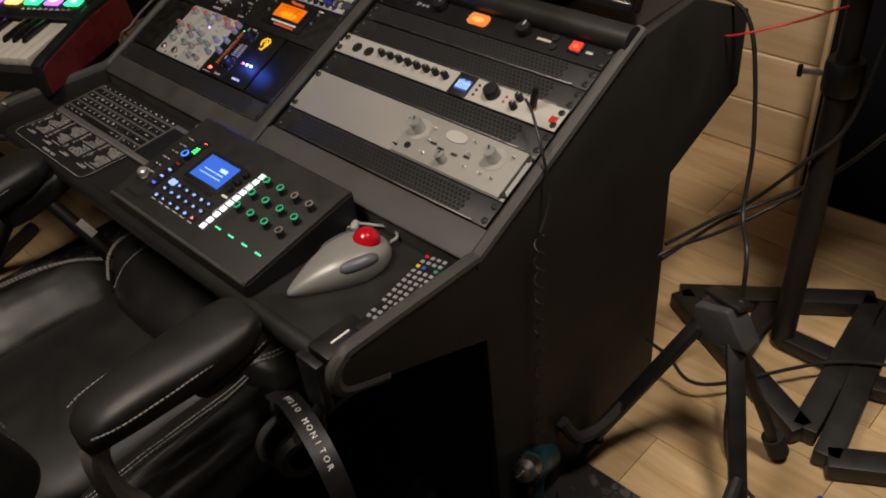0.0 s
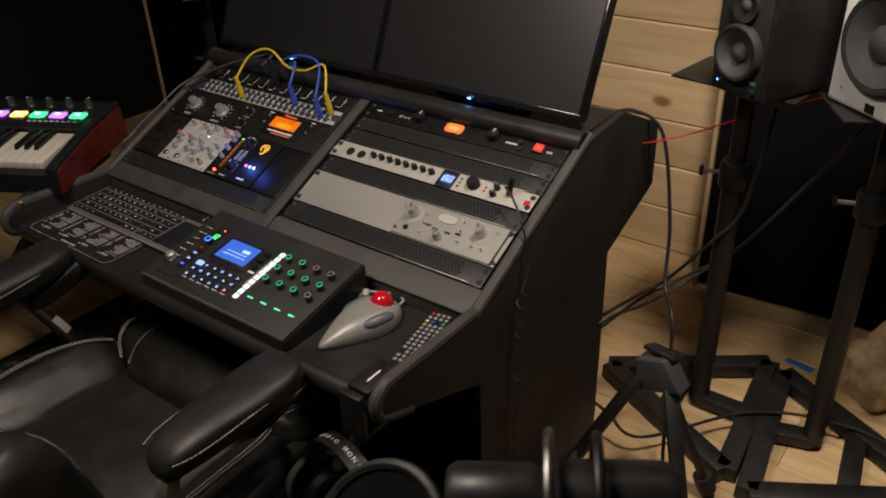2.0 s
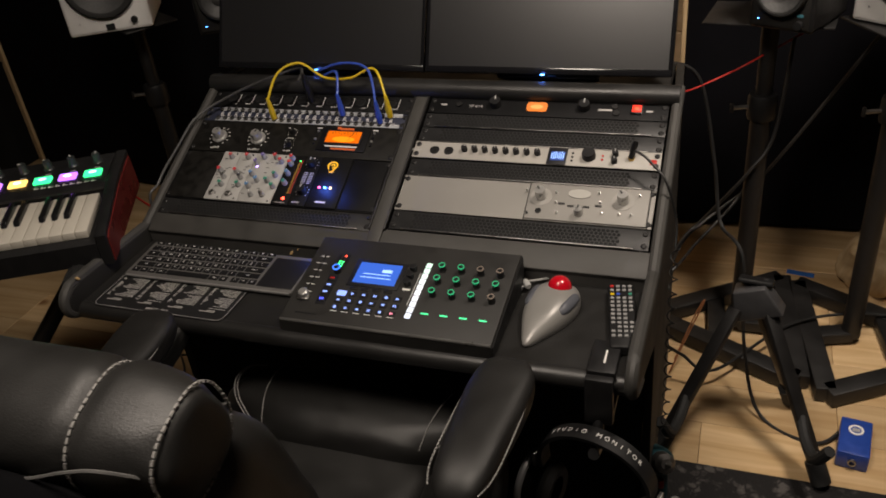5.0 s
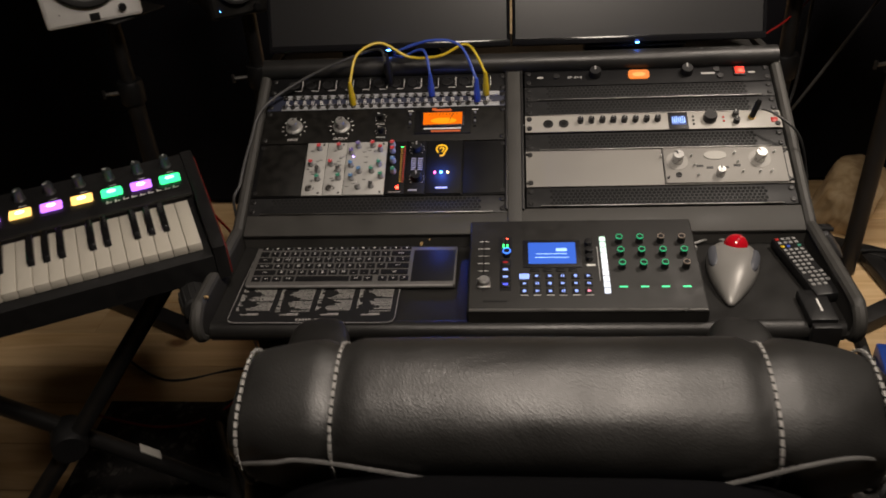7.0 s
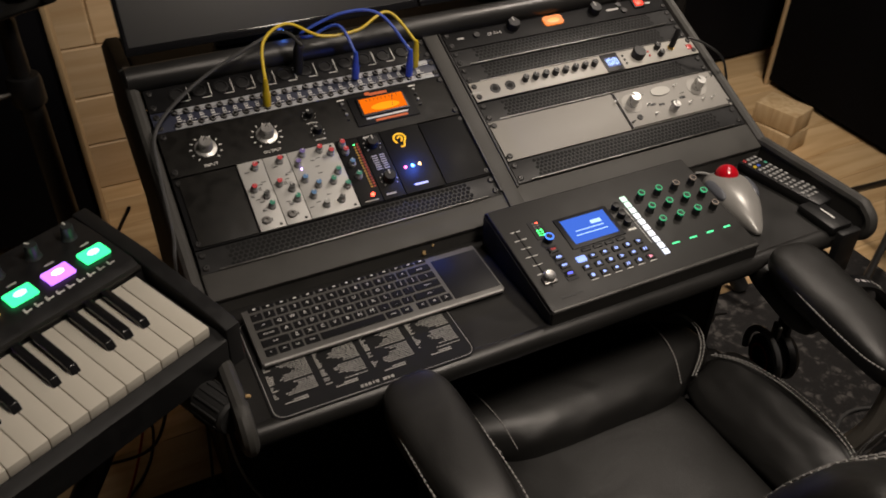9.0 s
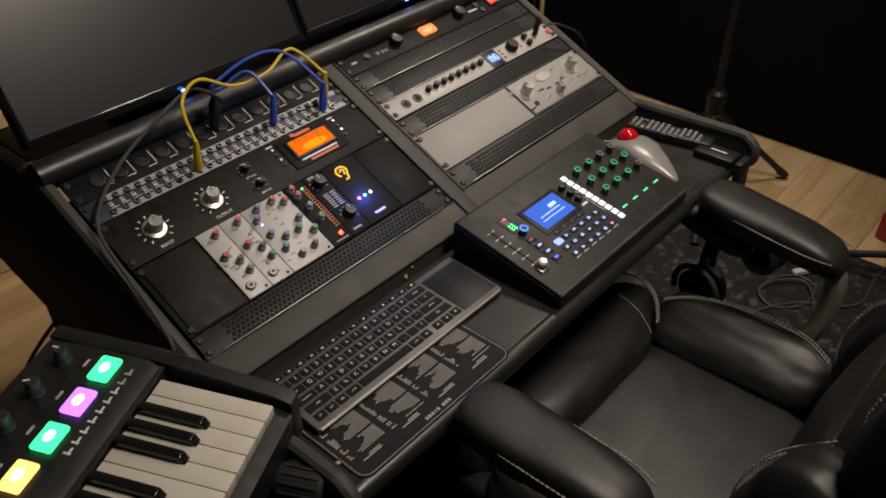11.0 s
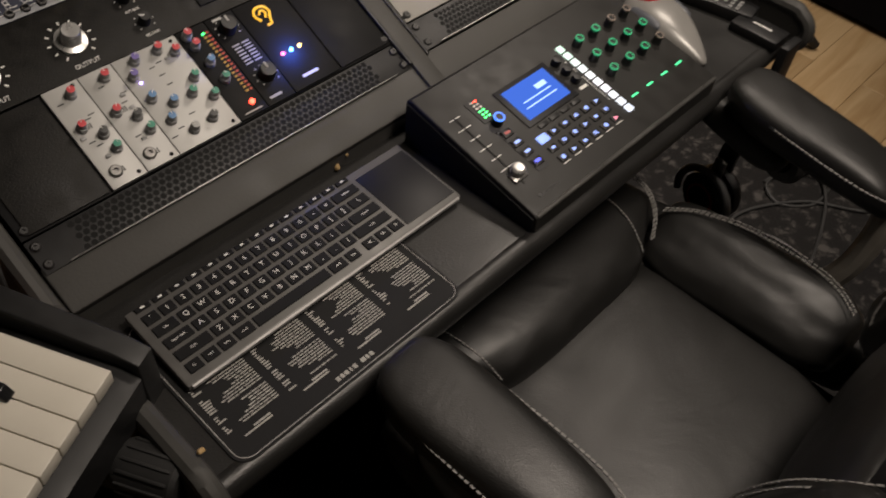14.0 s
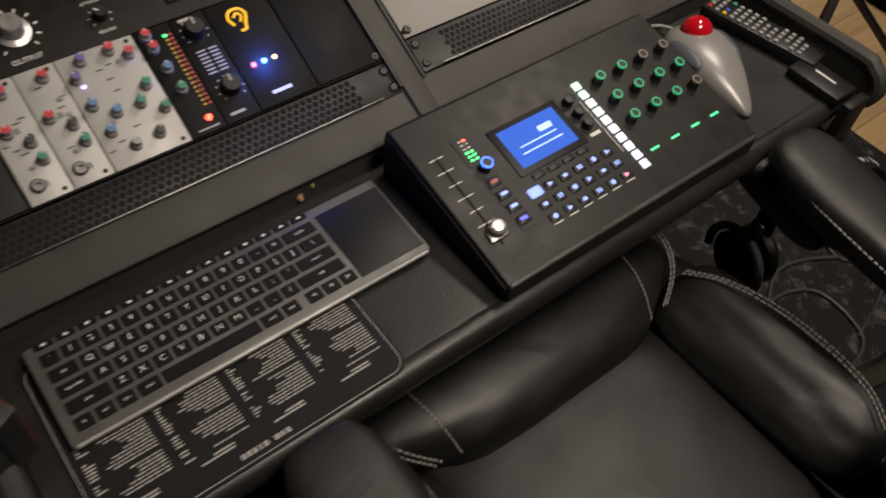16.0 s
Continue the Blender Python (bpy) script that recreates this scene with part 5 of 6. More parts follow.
for sx in (-1, 1):
    part("side_bolster", cushion((0.128, 0.310, 0.085), 0.5, 0.16, 20, 0.05, 3.0 + sx), LEATHER, ch, "creased leather side bolster", pose(sx * 0.240, -0.125, 0.413, 0, -sx * 34, sx * 3))
    part("seat_side", cushion((0.055, 0.40, 0.120), 0.5, 0, 12, 0.05, 4.0 + sx), LEATHER, ch, "creased leather seat side", pose(sx * 0.262, -0.12, 0.372))
    for off in (0.0, 0.007):
        stitch([(sx * (0.232 - off), 0.024, 0.460), (sx * (0.252 - off), -0.02, 0.474 + off * 0.2), (sx * (0.264 - off), -0.085, 0.486), (sx * (0.268 - off), -0.16, 0.489), (sx * (0.266 - off), -0.22, 0.482), (sx * (0.252 - off), -0.262, 0.468)], ch, 0.0011)
        stitch([(sx * (0.226 - off), 0.148, 0.446), (sx * (0.240 - off), 0.115, 0.466 + off * 0.3), (sx * (0.238 - off), 0.070, 0.473 + off * 0.3), (sx * (0.214 - off), 0.030, 0.468 + off * 0.3), (sx * (0.180 - off), 0.004, 0.446 + off * 0.3)], ch, 0.0011)
    stitch([(sx * 0.150, 0.001, 0.447), (sx * 0.158, 0.035, 0.4725), (sx * 0.166, 0.080, 0.4790), (sx * 0.172, 0.125, 0.469)], ch, 0.0009, 0.005)
BK = pose(0.004, -0.345, 0.45, 17.5)       # leaning back
part("back_cushion", cushion((0.36, 0.13, 0.50), 0.4, 0.0, 14, 0.03, 5.0), LEATHER, ch, "leather back cushion", BK @ pose(0, 0.0, 0.30))
part("lumbar_pad", cushion((0.34, 0.10, 0.17), 0.6, 0.0, 12, 0.04, 6.0), LEATHER, ch, "", BK @ pose(0, 0.035, 0.15))
for sx in (-1, 1):
    part("back_bolster", cushion((0.115, 0.15, 0.30), 0.6, 0.0, 14, 0.05, 7.0 + sx), LEATHER, ch, "", BK @ pose(sx * 0.185, -0.005, 0.40, 0, 0, sx * 12))
    part("lower_back_bolster", cushion((0.115, 0.17, 0.24), 0.6, 0.0, 14, 0.05, 8.0 + sx), LEATHER, ch, "", BK @ pose(sx * 0.200, 0.018, 0.145, 0, 0, sx * 14))
    for off in (0.0, 0.010):
        stitch([(sx * (0.150 + off), 0.051, 0.27), (sx * (0.165 + off), 0.073, 0.34), (sx * (0.165 + off), 0.072, 0.45), (sx * (0.150 + off), 0.048, 0.535)], ch, m=BK)
        stitch([(sx * (0.150 + off), 0.062, 0.04), (sx * (0.168 + off), 0.104, 0.10), (sx * (0.168 + off), 0.104, 0.19), (sx * (0.152 + off), 0.066, 0.255)], ch, m=BK)
part("back_shell", cushion((0.44, 0.06, 0.66), 0.4, 0, 12), MESHCLOTH, ch, "", BK @ pose(0, -0.082, 0.29))
part("back_piping", tube([(-0.215, -0.572, 1.004), (-0.179, -0.590, 1.026), (-0.147, -0.592, 1.030), (-0.035, -0.592, 1.006), (0.009, -0.592, 1.001), (0.107, -0.592, 1.009), (0.169, -0.592, 1.031), (0.197, -0.590, 1.037), (0.223, -0.575, 1.020)], 0.0016, 6), mat("grey_piping", (0.10, 0.098, 0.095), 0.4, vary=0.2), ch, "grey piping across the back")


def pillow(v):
    u = min(abs(v.x) / 0.234, 0.999)
    g = max((1 - u ** 2.667) ** 0.375, 0.05)
    k = (1 - 0.24 * max(0.0, (u - 0.62) / 0.38) ** 2) / g
    for s in (-0.152, 0.148):
        k -= 0.10 * math.exp(-((v.x - s) / 0.009) ** 2)
    k = min(k, 2.6)
    return Vector((v.x, v.y * k, v.z * k))


HR = pose(0.0115, -0.530, 1.010, 17.5)
part("head_pillow", cushion((0.462, 0.113, 0.103), 0.75, 0.0, 34, 0.012, 9.0, pillow), LEATHER, ch, "plump leather head pillow", HR)
for s, f in ((-0.152, 0.925), (0.148, 0.925), (-0.220, 0.835), (0.220, 0.835)):
    loop = []
    for k in range(25):
        a = 2 * math.pi * k / 24
        e = 0.75
        c, sn = math.cos(a), math.sin(a)
        d = (abs(c) ** (2 / e) + abs(sn) ** (2 / e)) ** (e / 2)
        loop.append((s, 0.0568 * f * c / d, 0.0518 * f * sn / d))
    stitch(loop, ch, 0.0011, 0.0060, m=HR)
for sx in (-1, 1):
    x0 = 0.323 - 0.016 if sx > 0 else -0.292 - 0.016
    AM = pose(x0, -0.103, 0.632, 3.2, 0, -4 if sx > 0 else 3)

    def arm_shape(v):
        return Vector((v.x * (1.0 + 0.10 * math.sin(v.y * 14)), v.y, v.z + 0.010 * (v.y / 0.13) ** 3 - 0.008 * (v.y < -0.09) * ((v.y + 0.09) / 0.04) ** 2))

    part("armrest", cushion((0.092, 0.255, 0.052), 0.55, 0.12, 18, 0.012, 11.0 + sx, arm_shape), LEATHER, ch, "padded leather armrest", AM)
    for side in (-1, 1):
        stitch([(side * 0.030, 0.118, 0.014), (side * 0.0445, 0.075, 0.012), (side * 0.0475, 0.0, 0.010), (side * 0.0450, -0.08, 0.009), (side * 0.034, -0.117, 0.008)], ch, 0.0010, 0.0055, m=AM)
    part("arm_panel", cushion((0.05, 0.15, 0.045), 0.6, 0, 10, 0.04, 13.0), LEATHER, ch, "", pose(x0 - sx * 0.004, -0.01, 0.592, 14, 0, 0))
    stitch([(x0 + sx * 0.020, 0.05, 0.606), (x0 + sx * 0.0235, 0.0, 0.594), (x0 + sx * 0.020, -0.07, 0.578)], ch)
    part("arm_bracket", tube([(x0, -0.205, 0.612), (x0 - sx * 0.002, -0.222, 0.57), (x0 - sx * 0.012, -0.215, 0.48), (x0 - sx * 0.03, -0.17, 0.40), (x0 - sx * 0.07, -0.10, 0.345), (x0 - sx * 0.14, -0.10, 0.335)], 0.017, 10), mat("bronze_grey_metal", (0.27, 0.25, 0.22), 0.40, metal=0.45, vary=0.12), ch, "curved bronze-grey arm bracket")
part("gas_column", lathe([(0.045, 0.13), (0.045, 0.20), (0.028, 0.21), (0.028, 0.32)], 20), STEELBLACK, ch, "", pose(0, -0.19, 0))
for k in range(5):
    a = math.radians(20 + 72 * k)
    leg = part("base_leg", tube([(0.03 * math.cos(a), -0.19 + 0.03 * math.sin(a), 0.13), (0.17 * math.cos(a), -0.19 + 0.17 * math.sin(a), 0.115), (0.29 * math.cos(a), -0.19 + 0.29 * math.sin(a), 0.085)], (0.026, 0.018), 10), STEELBLACK, ch)
    part("caster", lathe([(0.0, -0.022), (0.024, -0.022), (0.028, -0.016), (0.028, 0.016), (0.024, 0.022), (0, 0.022)], 18), BLACKPL, leg, "", pose(0.29 * math.cos(a), -0.19 + 0.29 * math.sin(a), 0.037, 90, 0, math.degrees(a)))

# ---- keyboard controller on its stand ----
KA = math.degrees(math.atan2(0.459, 0.888))
KM = pose(-0.511, 0.133, 0.736, 0, 0, KA) @ pose(0, 0, 0, 4.4)
mk = thing("keyboard_controller", KM, "black keyboard controller with lit pads, maroon end cheek", "music keyboard")
part("case", prism([(-0.022, -0.068), (0.275, -0.078), (0.275, 0.010), (0.225, 0.014), (0.150, 0.013), (0.134, 0.006), (0.128, -0.016), (-0.004, -0.016), (-0.022, -0.022)], -0.80, 0.012, 0.002), BLACKPL, mk)
part("end_cheek", prism([(-0.024, -0.070), (0.278, -0.080), (0.278, 0.012), (0.15, 0.013), (0.0, -0.002), (-0.020, -0.008)], 0.0125, 0.034, 0.002), [BLACKPL], mk, "black end cheek")
part("cheek_veneer", prism([(-0.020, -0.066), (0.274, -0.076), (0.270, 0.001), (0.15, 0.002), (0.0, -0.012), (-0.014, -0.017)], 0.0342, 0.0365), MAROON, mk, "maroon lacquered side")
part("key_bed_strip", box((-0.36, 0.1325, 0.008), (0.74, 0.006, 0.003)), SATIN, mk)
WK = mesh_of("white_key", box((0, 0.062, -0.008), (0.0227, 0.136, 0.016), 0.0012, seg=2), WHITEPL)
BKY = mesh_of("black_key", prism([(0.046, -0.003), (0.128, -0.003), (0.128, 0.010), (0.054, 0.009)], -0.0055, 0.0055, 0.0012), mat("gloss_black_key", (0.010, 0.010, 0.011), 0.2, vary=0.05))
pattern = (0, 1, 1, 1, 0, 1, 1)            # from the top C downwards: is there a black key on the low side
for k in range(29):
    put("white_key", WK, mk, pose(-0.0118 - 0.02355 * k, 0, 0))
    if pattern[k % 7] and k < 28:
        put("black_key", BKY, mk, pose(-0.02355 * (k + 1), 0, 0))
cols = [(PADGREEN, PADHOTG), (PADVIOLET, PADHOTV), (PADGREEN, PADHOTG), (PADAMBER, PADHOTA), (PADVIOLET, PADHOTV), (PADAMBER, PADHOTA), (PADVIOLET, PADHOTV), (PADGREEN, PADHOTG)]
TK = knob_mesh("knob", 0.0085, 0.022, mat("smoked_knob", (0.03, 0.035, 0.035), 0.3, vary=0), INK, 0.0105, 18)
for k, (c, hot) in enumerate(cols):
    x = -0.018 - 0.050 * k
    pd = part("pad", box((x, 0.186, 0.0165), (0.036, 0.025, 0.006), 0.003), c, mk, "glowing drum pad")
    part("pad_core", cushion((0.016, 0.011, 0.0016), 1.0, 0, 5), hot, pd, "", pose(x, 0.186, 0.0195))
    put("knob", TK, mk, pose(x, 0.238, 0.012, 0, 0, 30 * k))
    part("printed_label", box((x + 0.004, 0.212, 0.0142), (0.012, 0.003, 0.0004)), GREYINK, mk, smooth=0)
for k in range(9):
    part("logo_shape", box((-0.126 + 0.0142 * k, 0.1585, 0.0138), (0.0095, 0.0022, 0.0005)), INK if k < 7 else GREYINK, mk, smooth=0)
    part("logo_shape", box((-0.129 + 0.0142 * k, 0.1600, 0.0138), (0.0022, 0.0085, 0.0005)), INK if k < 7 else GREYINK, mk, smooth=0)
part("display", box((-0.49, 0.205, 0.014), (0.11, 0.065, 0.002), 0.001), TOUCH, mk)
for x in (-0.74, -0.775):
    part("wheel", lathe([(0.024, -0.008), (0.026, 0), (0.024, 0.008)], 24), RUBBER, mk, "", pose(x, 0.06, -0.008, 0, 90, 0))

ks = thing("keyboard_stand", KM @ pose(0, 0, 0, -4.4), "black tubular cross-leg keyboard stand with rubber end caps", "keyboard stand")
for x in (-0.035, -0.62):
    part("arm", tube([(x, -0.03, -0.098), (x, 0.27, -0.098)], 0.019, 12, smooth=False), STEELBLACK, ks)
    part("end_cap", lathe([(0.021, 0), (0.024, 0.004), (0.024, 0.05), (0.021, 0.056), (0, 0.056)], 20), RUBBER, ks, "ribbed rubber end cap", pose(x, -0.072, -0.085, -90, 0, 0))
    for j in range(14):
        a = 2 * math.pi * j / 14
        part("rib", box((0.0243 * math.cos(a), 0.0243 * math.sin(a), 0.028), (0.003, 0.003, 0.044), 0.001, rz=math.degrees(a)), RUBBER, ks, "", pose(x, -0.072, -0.085, -90, 0, 0))
part("leg", tube([(-0.055, 0.10, -0.105), (-0.30, 0.105, -0.40), (-0.575, 0.11, -0.715)], 0.017, 12, smooth=False), STEELBLACK, ks)
part("leg", tube([(-0.60, 0.145, -0.105), (-0.34, 0.14, -0.40), (-0.075, 0.135, -0.715)], 0.017, 12, smooth=False), STEELBLACK, ks)
part("pivot", lathe([(0.03, -0.03), (0.034, -0.02), (0.034, 0.03), (0.03, 0.04)], 20), BLACKPL, ks, "", pose(-0.325, 0.12, -0.42, 90, 0, 0))
for x, y in ((-0.585, 0.11), (-0.065, 0.135)):
    part("foot", tube([(x, y - 0.20, -0.716), (x, y + 0.20, -0.716)], 0.018, 12, smooth=False), STEELBLACK, ks)
part("sticker", box((0, 0, 0.0175), (0.05, 0.024, 0.0015)), PAPER, ks, "white paper sticker", pose(-0.213, 0.138, -0.551, 0, 50, 0))

# ---- loudspeakers on stands ----


def speaker_stand(x, y, top, corners, label, plate=0.23, rz=0.0):
    o = thing("speaker_stand", pose(x, y, 0), label, "speaker stand", "speaker stands")
    pts = [Vector((cx - x, cy - y, 0.024)) for cx, cy in corners]
    for a, b in zip(pts, pts[1:] + pts[:1]):
        d = b - a
        part("base_bar", box((0, 0, 0), (d.length, 0.050, 0.040), 0.004), STEELBLACK, o, "", Matrix.Translation((a + b) / 2) @ pose(0, 0, 0, 0, 0, math.degrees(math.atan2(d.y, d.x))))
    d = (pts[0] - pts[1]).normalized()
    m1, m2 = pts[0].lerp(pts[1], 0.5), pts[0].lerp(pts[2], 0.5)
    q = m2 - m1
    part("cross_bar", box((0, 0, 0), (q.length, 0.045, 0.030), 0.003), STEELBLACK, o, "", Matrix.Translation((m1 + m2) / 2) @ pose(0, 0, 0, 0, 0, math.degrees(math.atan2(q.y, q.x))))
    q = Vector((0, 0, 0.024)) - pts[2].lerp(pts[1], 0.5)
    part("cross_bar", box((0, 0, 0), (q.length, 0.045, 0.030), 0.003), STEELBLACK, o, "", Matrix.Translation(pts[2].lerp(pts[1], 0.5) + q / 2) @ pose(0, 0, 0, 0, 0, math.degrees(math.atan2(q.y, q.x))))
    part("lower_tube", lathe([(0.0235, 0.02), (0.0235, 0.66)], 20), STEELBLACK, o)
    part("collar", lathe([(0.031, 0.620), (0.033, 0.626), (0.033, 0.672), (0.030, 0.680)], 20), BLACKPL, o)
    part("clamp_screw", tube([(-0.03, -0.01, 0.65), (-0.062, -0.02, 0.65)], 0.005, 10, smooth=False), STEEL, o)
    part("clamp_wing", box((-0.066, -0.021, 0.65), (0.009, 0.008, 0.024), 0.003), STEELBLACK, o)
    part("upper_tube", lathe([(0.0185, 0.66), (0.0185, top - 0.006)], 20), STEELBLACK, o)
    part("top_plate", box((0, 0, top - 0.004), (plate, plate * 0.62, 0.005), 0.002, rz=rz), STEELBLACK, o)
    return o


def loudspeaker(x, y, z, rz, w, h, d, body, cone_r, label, face):
    """Front at local -y; tweeter above the woofer, port and controls below."""
    o = thing("loudspeaker", pose(x, y, z, 0, 0, rz), label, "loudspeaker", "loudspeakers")
    part("cabinet", box((0, 0, h / 2), (w, d, h), 0.008, seg=3), body, o)
    f = -d / 2 - 0.0005
    part("baffle", box((0, f + 0.0005, h / 2), (w - 0.016, 0.004, h - 0.016), 0.0015), face, o)
    wm = pose(0, f - 0.0015, h * 0.40, 90)
    cr = cone_r
    part("surround", lathe([(cr * 1.18, 0), (cr * 1.17, 0.010), (cr * 1.10, 0.0165), (cr * 1.0, 0.0165), (cr * 0.95, 0.0145)], 36, cap=False), RUBBER, o, "", wm)
    part("woofer", lathe([(cr * 0.95, 0.001), (cr * 0.42, -0.014), (cr * 0.40, -0.010), (cr * 0.2, -0.004), (0, -0.002)], 36, cap=False), CONE, o, "", wm @ pose(0, 0, 0.0150))
    tm = pose(0, f - 0.0015, h * 0.80, 90)
    part("waveguide", lathe([(cr * 0.68, 0), (cr * 0.66, 0.008), (cr * 0.60, 0.008), (cr * 0.28, 0.0015)], 30, cap=False), face, o, "", tm)
    part("tweeter", lathe([(cr * 0.28, 0.0015), (cr * 0.20, 0.006), (0, 0.009)], 24, cap=False), CONE, o, "", tm)
    part("control_knob", lathe([(0.0085, 0), (0.0085, 0.010), (0, 0.0105)], 16), BLACKPL, o, "", pose(w * 0.30, f - 0.002, h * 0.085, 90))
    part("indicator_lamp", box((-w * 0.34, f - 0.0025, h * 0.10), (0.0022, 0.001, 0.0022)), BLUELED if body is BLACKPL else BLACKPL, o)
    part("badge", box((w * 0.30, f - 0.0025, h * 0.17), (0.014, 0.001, 0.006)) if body is BLACKPL else box((0, f - 0.0025, h * 0.05), (0.022, 0.001, 0.016)), mat("teal_badge", (0.05, 0.16, 0.2), 0.4, vary=0) if body is BLACKPL else BLACKPL, o)
    return o


speaker_stand(0.667, 1.025, 0.866, [(0.427, 1.004), (0.775, 1.245), (0.815, 0.805)], "black steel speaker stand on a triangular base", 0.265, -8)
speaker_stand(0.944, 1.027, 0.858, [(1.235, 0.99), (0.815, 1.225), (0.875, 0.770)], "black steel stand carrying the white loudspeaker", 0.24, 30)
loudspeaker(0.716, 0.975, 0.867, -25.5, 0.135, 0.215, 0.17, BLACKPL, 0.046, "small black two-way loudspeaker on a stand", SATIN)
loudspeaker(0.985, 1.035, 0.859, -36, 0.225, 0.335, 0.25, WHITESPK, 0.078, "white studio loudspeaker with grey cone on a stand", WHITESPK)
speaker_stand(-0.667, 1.06, 0.866, [(-0.427, 1.05), (-0.78, 1.26), (-0.825, 0.83)], "black steel speaker stand on a triangular base", 0.24, -12)
speaker_stand(-0.985, 0.975, 0.870, [(-1.27, 0.95), (-0.85, 1.18), (-0.90, 0.76)], "black steel stand carrying the white loudspeaker", 0.24, -30)
loudspeaker(-0.664, 0.945, 0.867, 30, 0.135, 0.215, 0.17, BLACKPL, 0.046, "small black two-way loudspeaker on a stand", SATIN)
loudspeaker(-1.021, 0.955, 0.872, 30.6, 0.214, 0.325, 0.25, WHITESPK, 0.078, "white studio loudspeaker with grey cone on a stand", WHITESPK)

# ---- things on the floor beside the desk ----
gs = thing("guitar_stand", pose(0, 0, 0), "black folding guitar stand with a grey hinge and padded hooks", "guitar stand")
HINGE = mat("grey_hinge_plastic", (0.055, 0.055, 0.058), 0.42, vary=0.15)
part("hinge_head", prism([(-0.052, -0.040), (0.052, -0.040), (0.034, 0.034), (-0.034, 0.034)], -0.022, 0.022, 0.004), HINGE, gs, "grey trapezoid hinge", pose(0.685, 0.658, 0.362, -22, 0, 90 - 8))
part("hinge_cap", box((0, 0, 0), (0.070, 0.046, 0.010), 0.003), BLACKPL, gs, "", pose(0.685, 0.672, 0.400, -22, 0, -8))
GL = [((0.650, 0.648, 0.340), (0.507, 0.505, 0.012)), ((0.718, 0.645, 0.340), (0.857, 0.487, 0.012)), ((0.692, 0.680, 0.335), (0.800, 0.745, 0.012))]
for a, b in GL:
    a, b = Vector(a), Vector(b)
    d = a - b
    part("leg", box((0, 0, 0), (0.030, 0.016, d.length), 0.003), STEELBLACK, gs, "", Matrix.Translation((a + b) / 2) @ d.to_track_quat("Z", "Y").to_matrix().to_4x4())
    part("rubber_foot", tube([b.lerp(a, 0.15), b.lerp(a, 0.02)], 0.021, 12, smooth=False), RUBBER, gs)
for (a, b), sx in ((GL[0], -1), (GL[1], 1)):
    p0 = Vector(a).lerp(Vector(b), 0.60)
    part("hook", tube([p0, p0 + Vector((0.01 * sx, -0.05, -0.02)), p0 + Vector((0.025 * sx, -0.105, -0.012)), p0 + Vector((0.045 * sx, -0.125, 0.035))], 0.012, 10), RUBBER, gs, "padded hook")
part("sticker", box((0, 0, 0), (0.024, 0.002, 0.03)), PAPER, gs, "", pose(0.832, 0.505, 0.085, 20, 0, -30))

di = thing("stage_box", pose(0.925, 0.62, 0, 0, 0, -8), "small blue metal stage box lying on the floor", "audio box")
part("case", box((0, 0, 0.024), (0.065, 0.115, 0.046), 0.004), mat("blue_enamel", (0.02, 0.06, 0.32), 0.35, vary=0.15, scale=40), di)
part("badge", lathe([(0.016, 0), (0.016, 0.0006), (0.011, 0.0006), (0.011, 0)], 24, cap=False), INK, di, "", pose(0, 0.02, 0.0472))
part("badge", box((0, 0.02, 0.0474), (0.016, 0.010, 0.0006)), GREYINK, di)
for y in (-0.0585, 0.0585):
    part("socket", lathe([(0.009, 0), (0.009, 0.005), (0.006, 0.005), (0.006, 0)], 16, cap=False), STEEL, di, "", pose(0, y, 0.024, -90 if y > 0 else 90))
rb = thing("direct_box", pose(1.47, -0.16, 0, 0, 0, -12), "red metal direct box standing on the pine floor", "audio box")
part("case", box((0, 0, 0.045), (0.17, 0.13, 0.085), 0.006), mat("red_enamel", (0.32, 0.014, 0.012), 0.4, vary=0.15, scale=25), rb)
for x in (-0.045, -0.012):
    part("socket", lathe([(0.012, 0), (0.012, 0.003), (0.008, 0.003), (0.008, 0)], 16, cap=False), STEEL, rb, "", pose(-0.0865, x, 0.045, 0, -90, 0))
    part("printed_mark", box((-0.0858, x, 0.068), (0.0006, 0.020, 0.008)), INK, rb)
for sx in (-0.07, 0.07):
    part("rubber_foot", lathe([(0.008, 0), (0.008, 0.003)], 12), RUBBER, rb, "", pose(sx, 0.04, 0))
tp = new("tape_strip", mesh_of("tape_strip", box((0, 0, 0.0006), (0.075, 0.022, 0.0008)), TAPE, 0))
tp.matrix_world = pose(0.832, 1.324, 0.0, 0, 0, -10)
tagged(tp, "short strip of blue tape stuck to the floor", "tape")


def offcut(v):
    return v + Vector((noise.noise(v * 14), noise.noise(v * 14 + Vector((9, 0, 0))), noise.noise(v * 14 + Vector((0, 9, 0))))) * 0.012


wd = new("carved_wood_block", mesh_of("carved_wood_block", cushion((0.17, 0.24, 0.17), 0.45, 0.1, 14, 0.10, 4.0, offcut), BLOCKWOOD))
wd.matrix_world = pose(1.04, 1.34, 0.082, 14, 18, -30)
tagged(wd, "pale rough-carved wooden block lying on the floor", "wood block")
for k, (x, y, z, s, rz) in enumerate(((1.50, 1.05, 0.036, (0.12, 0.16, 0.070), 10), (1.503, 1.047, 0.106, (0.11, 0.15, 0.07), 16))):
    b = new("wood_block", mesh_of("wood_block", box((0, 0, 0), s, 0.006), BLOCKWOOD))
    b.matrix_world = pose(x, y, z, 0, 0, rz)
    tagged(b, "sawn pine block in a small stack", "wood block", "stacked wood blocks")

dr = thing("cordless_drill", pose(0.528, 0.345, 0, 0, 0, 200), "teal and black cordless drill standing on its battery", "drill")
